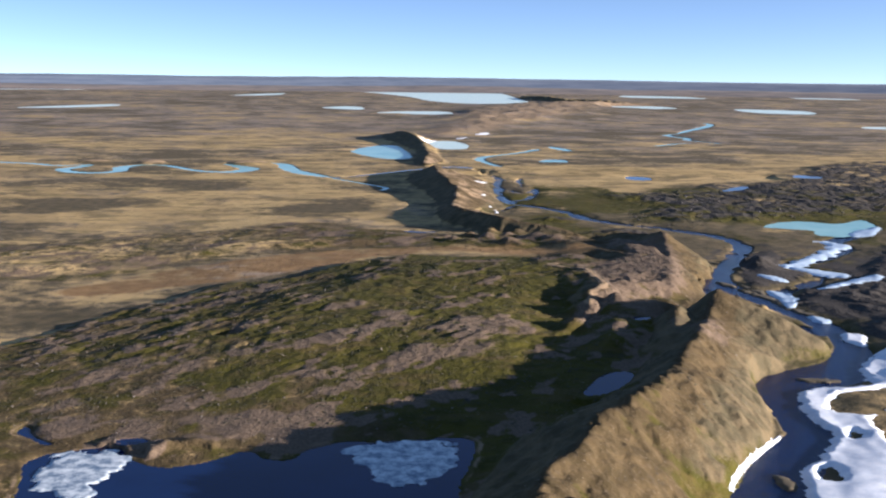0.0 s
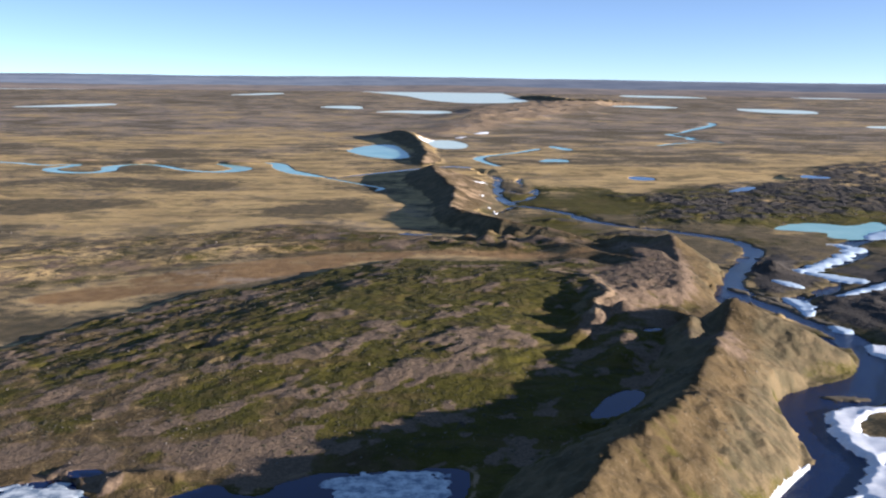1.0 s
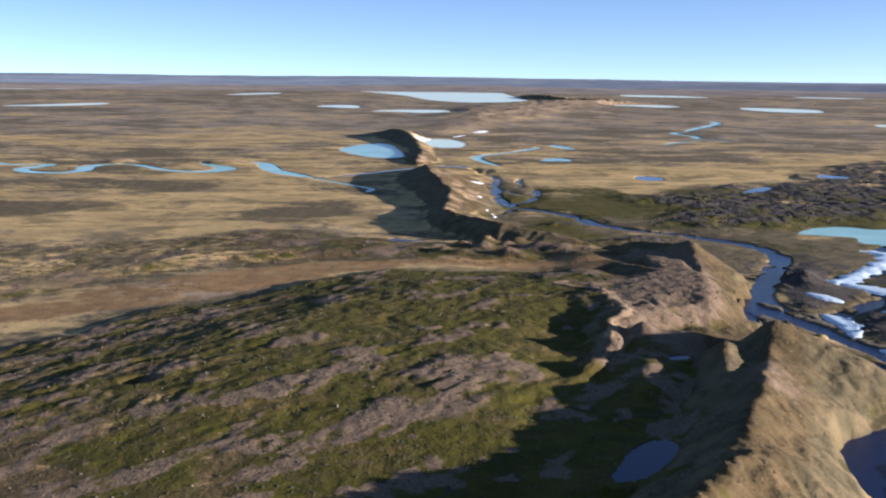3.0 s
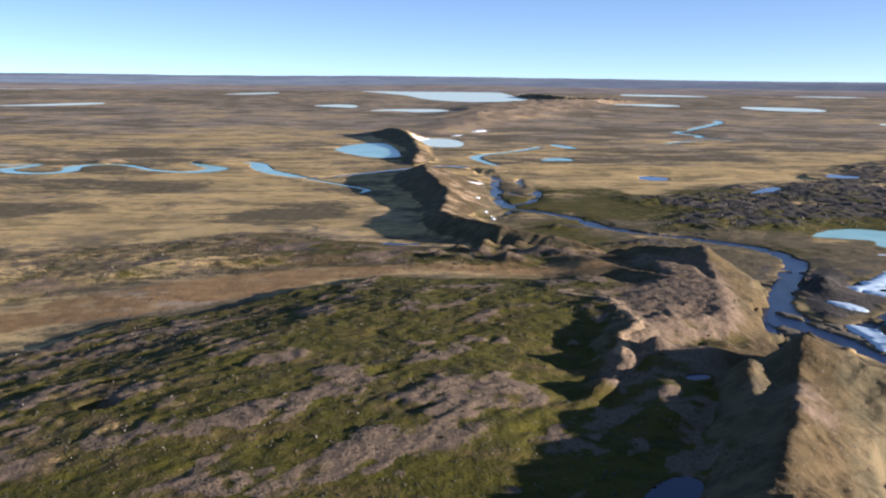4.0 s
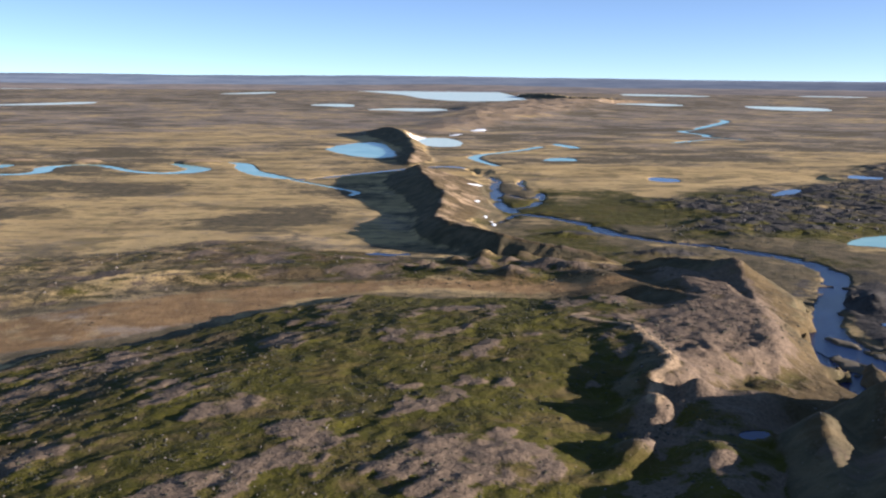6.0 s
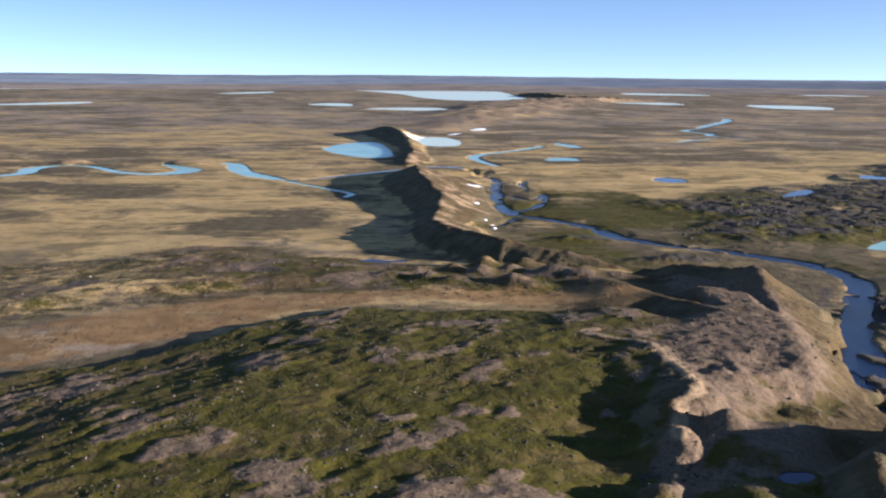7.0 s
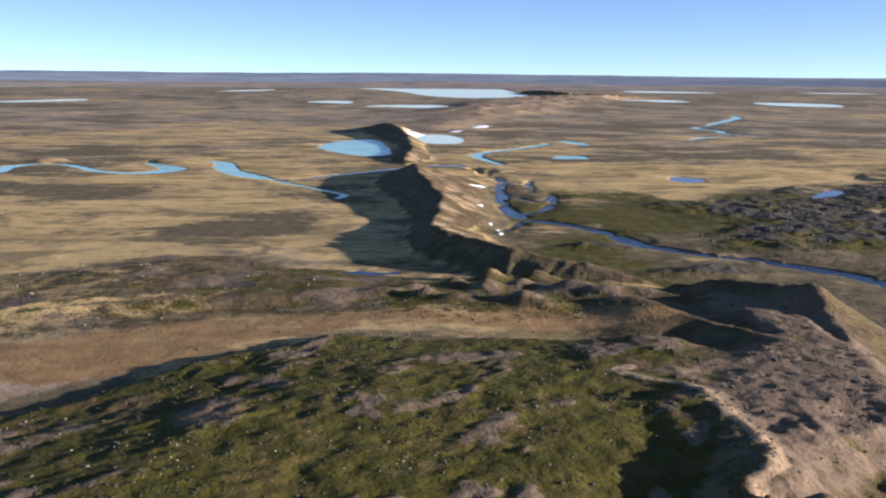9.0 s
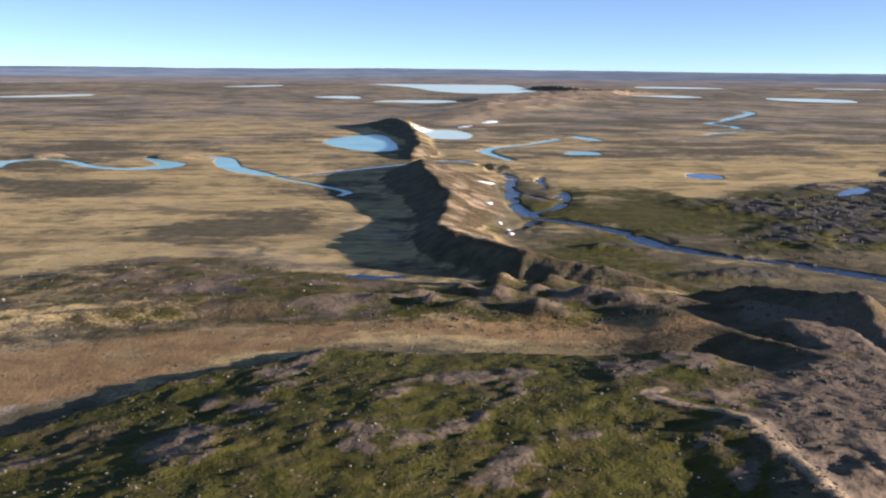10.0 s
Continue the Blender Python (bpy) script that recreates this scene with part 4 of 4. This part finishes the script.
sheet("snow_patch", [(123, 340), (131, 336), (139, 325), (135, 320), (126, 329)], 0.35, 0.7, SLUSH, SNOW_TEXT, "snow patch", ragged=1.2, seed=9)
sheet("snow_patch", [(118, 298), (126, 308), (136, 316), (146, 323), (145, 315), (132, 305), (122, 297)], 0.35, 0.7, SLUSH, SNOW_TEXT, "snow patch", ragged=1.4, seed=10)
sheet("snow_patch", [(107, 324), (112, 320), (114, 314), (110, 313), (107, 318)], 0.3, 0.5, SLUSH, SNOW_TEXT, "snow patch", ragged=0.9, seed=11)
sheet("snow_patch", [(103, 300), (107, 295), (107, 286), (103, 277), (100, 277), (102, 287), (101, 295)], 0.35, 0.5, SLUSH, SNOW_TEXT, "snow patch", ragged=0.9, seed=12)
sheet("snow_patch", [(103, 267), (106, 265), (107, 260), (104, 259), (102.5, 263)], 0.3, 0.45, SLUSH, SNOW_TEXT, "snow patch", ragged=0.6, seed=13)
sheet("snow_patch", [(198, 440), (192, 424), (182, 412), (176, 412), (176, 418), (186, 430)], 0.4, 0.9, SLUSH, SNOW_TEXT, "snow patch", ragged=1.4, seed=14)
BAR_TEXT = "low brown gravel bar with sparse grass in the river"
sheet("gravel_bar", [(96, 306), (99.5, 304), (101, 298), (99.5, 293), (97.5, 297)], 0.35, 0.4, SHOAL, BAR_TEXT, "gravel bar", level=-2.45, ragged=0.8, seed=41)
sheet("gravel_bar", [(90, 313), (93, 311), (95, 306), (93, 304), (90.5, 308)], 0.3, 0.4, SHOAL, BAR_TEXT, "gravel bar", level=-2.45, ragged=0.8, seed=42)
sheet("gravel_bar", [(56, 154), (58.2, 153), (58.5, 149.5), (56.6, 148), (55.4, 150.5)], 0.3, 0.3, SHOAL, BAR_TEXT, "gravel bar", level=-2.45, ragged=0.5, seed=43)
sheet("gravel_bar", [(79, 208), (84, 209), (88, 207), (84, 205.5)], 0.2, 0.35, SHOAL, BAR_TEXT, "gravel bar", level=-2.45, ragged=0.8, seed=44)
sheet("gravel_bar", [(94, 300), (96, 302), (101, 290), (103, 282), (101, 281), (97, 291)], 0.25, 0.35, SHOAL, BAR_TEXT, "gravel bar", level=-2.48, ragged=1.2, seed=45)
sheet("gravel_bar", [(99, 281), (101, 283), (105, 272), (106, 266), (104, 265), (101, 273)], 0.25, 0.35, SHOAL, BAR_TEXT, "gravel bar", level=-2.48, ragged=1.2, seed=46)
sheet("gravel_bar", [(85, 297), (87, 299), (90, 291), (88, 285), (86, 289)], 0.2, 0.35, SHOAL, BAR_TEXT, "gravel bar", level=-2.48, ragged=1.2, seed=47)
FORK_TEXT = "small white snow drift at the foot of the far esker"
sheet("snow_drift", [(21.5, 594.5), (25, 600), (29, 603.5), (29, 601), (25, 596)], 0.5, 0.6, SNOW, FORK_TEXT, "snow drift", ragged=0.6, seed=15)
sheet("snow_drift", [(22.8, 520), (23.5, 524), (25, 524), (24.4, 519.6)], 0.5, 0.5, SNOW, FORK_TEXT, "snow drift", ragged=0.5, seed=16)
sheet("snow_drift", [(25, 486.5), (25.5, 489), (26.4, 488), (26, 485.6)], 0.4, 0.4, SNOW, FORK_TEXT, "snow drift", ragged=0.5, seed=17)
sheet("snow_drift", [(26.8, 476.5), (27, 479.6), (28, 479), (27.9, 476)], 0.4, 0.4, SNOW, FORK_TEXT, "snow drift", ragged=0.5, seed=21)
sheet("snow_drift", [(26.8, 468), (27.2, 471), (29, 471), (28.4, 467)], 0.4, 0.4, SNOW, FORK_TEXT, "snow drift", ragged=0.5, seed=22)
sheet("snow_drift", [(16, 1026), (21, 1040), (28, 1050), (28, 1043), (20, 1022)], 0.6, 1.6, SNOW, "white snow drift under the low far ridge", "snow drift", ragged=2, seed=18)
sheet("snow_drift", [(40, 1096), (46, 1124), (55, 1132), (54, 1108)], 0.8, 2.0, SNOW, "white snow drift under the low far ridge", "snow drift", ragged=2, seed=19)
sheet("snow_drift", [(-19, 940), (-14, 970), (-5, 990), (-3, 980), (-9, 955), (-13, 930)], 0.5, 1.5, SNOW, "white snow rim along the frozen lake", "snow drift", ragged=1, seed=20)
sheet("ice_floe", [(-61, 142), (-62, 150), (-60, 155), (-56, 156), (-51.5, 155.5), (-48.5, 151), (-50, 146), (-51, 138), (-53, 132), (-56, 138)], 0.18, 0.4, ROTTEN_ICE, "patchy grey-white rotten ice floating at the lake's shore", "ice floe", level=-0.2, ragged=1.9, seed=31)
sheet("ice_floe", [(-15, 157), (-11, 160), (-5, 161.8), (2.5, 161.5), (4, 156), (3, 150), (0, 146), (-6, 143), (-10, 148)], 0.18, 0.4, ROTTEN_ICE, "patchy blue-white rotten ice floating in the esker's shadow", "ice floe", level=-0.2, ragged=1.6, seed=32)


# ---- stones ----
def stone_mesh(name, seed, mat, flat=0.7):
    rng = random.Random(seed)
    bm = bmesh.new()
    bmesh.ops.create_icosphere(bm, subdivisions=1, radius=0.5)
    k = [rng.uniform(0.75, 1.25) for _ in range(3)]
    for v in bm.verts:
        s = rng.uniform(0.78, 1.15)
        v.co = Vector((v.co.x * k[0] * s, v.co.y * k[1] * s, max(v.co.z * k[2] * s * flat, -0.22)))
    me = bpy.data.meshes.new(name)
    bm.to_mesh(me)
    bm.free()
    me.materials.append(mat)
    return me


def scatter(count, box, seed, rule):
    """Places in a box, thinned by a density rule of x, y arrays."""
    rng = np.random.RandomState(seed)
    x, y = rng.uniform(box[0], box[1], count * 6), rng.uniform(box[2], box[3], count * 6)
    ok = rng.uniform(0, 1, len(x)) < rule(x, y)
    x, y = x[ok][:count], y[ok][:count]
    return x, y, heights(x, y), rng


stones = [stone_mesh("boulder", 40 + k, BOULDER) for k in range(6)]


def on_mound(x, y):
    d, s, _ = line_distance(x, y, EDGE)
    return np.where(s < 0, 0.25 + 0.75 * step(0.0, 0.35, fbm(x, y, 26, 3, 201)), 0.06)


bx, by, bz, rng = scatter(140, (-105, 40, 178, 335), 7, on_mound)
for k in range(len(bx)):
    size = float(np.clip(rng.lognormal(-1.05, 0.4), 0.22, 0.9))
    ob = tagged(new("boulder", stones[k % 6]), "pale weathered boulder lying on the mossy mound", "boulder", "boulders on the mound")
    ob.matrix_world = pose(bx[k], by[k], bz[k] + 0.08 * size, rng.uniform(-12, 12), rng.uniform(-12, 12), rng.uniform(0, 360)) @ Matrix.Diagonal((size, size * rng.uniform(0.7, 1), size * rng.uniform(0.6, 0.95), 1))


def many(name, x, y, z, rng, shapes, sizes, mat, label, category, squash=(0.6, 1.0)):
    """Uncountable small pieces joined into one mesh."""
    base = []
    for me in shapes:
        co = np.empty(len(me.vertices) * 3, np.float32)
        me.vertices.foreach_get("co", co)
        tri = np.array([list(p.vertices) for p in me.polygons])
        base.append((co.reshape(-1, 3), tri))
    vs, fs, off = [], [], 0
    for k in range(len(x)):
        co, tri = base[k % len(base)]
        a, s = rng.uniform(0, 2 * math.pi), sizes[k]
        c, sn = math.cos(a), math.sin(a)
        h = s * rng.uniform(*squash)
        v = np.stack([(co[:, 0] * c - co[:, 1] * sn) * s + x[k], (co[:, 0] * sn + co[:, 1] * c) * s + y[k], co[:, 2] * h + z[k]], -1)
        vs.append(v)
        fs.append(tri + off)
        off += len(co)
    me = grid_mesh(name, np.concatenate(vs), np.concatenate(fs), mat, smooth=mat is SHRUB)
    return tagged(new(name, me), label, category, kind="stuff")


def small_stone(seed):
    rng = random.Random(seed)
    bm = bmesh.new()
    bmesh.ops.create_icosphere(bm, subdivisions=1, radius=0.5)
    for v in bm.verts:
        v.co *= rng.uniform(0.75, 1.2)
    bmesh.ops.dissolve_degenerate(bm, dist=0.01, edges=bm.edges[:])
    me = bpy.data.meshes.new("pebble")
    bm.to_mesh(me)
    bm.free()
    return me


def tuft(seed):
    """A low shaggy clump of dwarf shrub."""
    rng = random.Random(seed)
    bm = bmesh.new()
    n = 7
    low = [bm.verts.new((0.5 * rng.uniform(0.7, 1.2) * math.cos(6.283 * k / n), 0.5 * rng.uniform(0.7, 1.2) * math.sin(6.283 * k / n), -0.1)) for k in range(n)]
    mid_ring = [bm.verts.new((0.36 * rng.uniform(0.7, 1.2) * math.cos(6.283 * k / n + .4), 0.36 * rng.uniform(0.7, 1.2) * math.sin(6.283 * k / n + .4), rng.uniform(0.2, 0.42))) for k in range(n)]
    top = bm.verts.new((rng.uniform(-.1, .1), rng.uniform(-.1, .1), rng.uniform(0.3, 0.5)))
    for k in range(n):
        k2 = (k + 1) % n
        bm.faces.new((low[k], low[k2], mid_ring[k]))
        bm.faces.new((low[k2], mid_ring[k2], mid_ring[k]))
        bm.faces.new((mid_ring[k], mid_ring[k2], top))
    me = bpy.data.meshes.new("clump")
    bm.to_mesh(me)
    bm.free()
    return me


pebbles = [small_stone(70 + k) for k in range(4)]
clumps = [tuft(90 + k) for k in range(5)]


def in_rocks(x, y):
    field = local_inside(x, y, [(90, 436), (92, 470), (104, 512), (110, 552), (150, 584), (220, 645), (320, 640), (330, 430), (240, 425), (215, 470), (150, 446), (116, 424)])
    return step(0.0, 0.3, fbm(x, y, 30, 3, 205) + 0.2) * step(-4, 6, field)


x, y, z, rng = scatter(2400, (80, 320, 415, 640), 17, in_rocks)
keep = z > -2.2
x, y, z = x[keep], y[keep], z[keep]
many("rubble", x, y, z, rng, pebbles, np.clip(rng.lognormal(-0.6, 0.5, len(x)), 0.3, 2.0), DARK_BOULDER, "dark frost-shattered boulders strewn over the rock fields", "rubble")
x, y, z, rng = scatter(420, (-170, 10, 335, 412), 18, lambda x, y: 0.2 + step(-0.1, 0.4, fbm(x, y, 25, 3, 207)))
many("rubble", x, y, z, rng, pebbles, np.clip(rng.lognormal(-1.1, 0.4, len(x)), 0.2, 0.9), BOULDER, "grey stones strewn over the low stony rise", "rubble")
x, y, z, rng = scatter(2400, (-110, 100, 150, 400), 19, lambda x, y: np.clip(0.06 + step(0.0, 0.35, fbm(x, y, 14, 4, 209)) * np.where(line_distance(x, y, EDGE)[1] < 0, np.where(x < 10, 1, 0.25), 0.15), 0, 1))
keep = z > 0.4
x, y, z = x[keep], y[keep], z[keep]
many("pebbles", x, y, z, rng, pebbles, np.clip(rng.lognormal(-1.5, 0.4, len(x)), 0.12, 0.5), BOULDER, "small pale stones scattered over moss and gravel", "stones")
x, y, z, rng = scatter(9000, (-115, 48, 165, 345), 20, lambda x, y: np.clip(0.10 + 0.9 * step(-0.1, 0.35, fbm(x, y, 13, 4, 211)), 0, 1) * np.where(line_distance(x, y, EDGE)[1] < 0, 1, 0.12))
keep = z > 0.3
x, y, z = x[keep], y[keep], z[keep]
many("dwarf_shrubs", x, y, z, rng, clumps, np.clip(rng.lognormal(-1.2, 0.45, len(x)), 0.15, 0.8), SHRUB, "low clumps of dwarf shrub and tussock on the mound", "shrubs", (0.25, 0.5))
x, y, z, rng = scatter(2200, (-6, 84, 255, 392), 22, lambda x, y: np.clip(0.06 + 0.9 * step(0.0, 0.35, fbm(x, y, 9, 4, 213)), 0, 1) * np.where(line_distance(x, y, EDGE)[1] < 0, np.where(x > 42, 1, 0), np.where(y > 342, 0.9, 0.1)))
keep = z > 1.5
x, y, z = x[keep], y[keep], z[keep]
many("dwarf_shrubs", x, y, z, rng, clumps, np.clip(rng.lognormal(-0.9, 0.45, len(x)), 0.2, 1.0), SHRUB, "dark clumps of dwarf shrub on the gravel plateau and knolls", "shrubs", (0.25, 0.5))
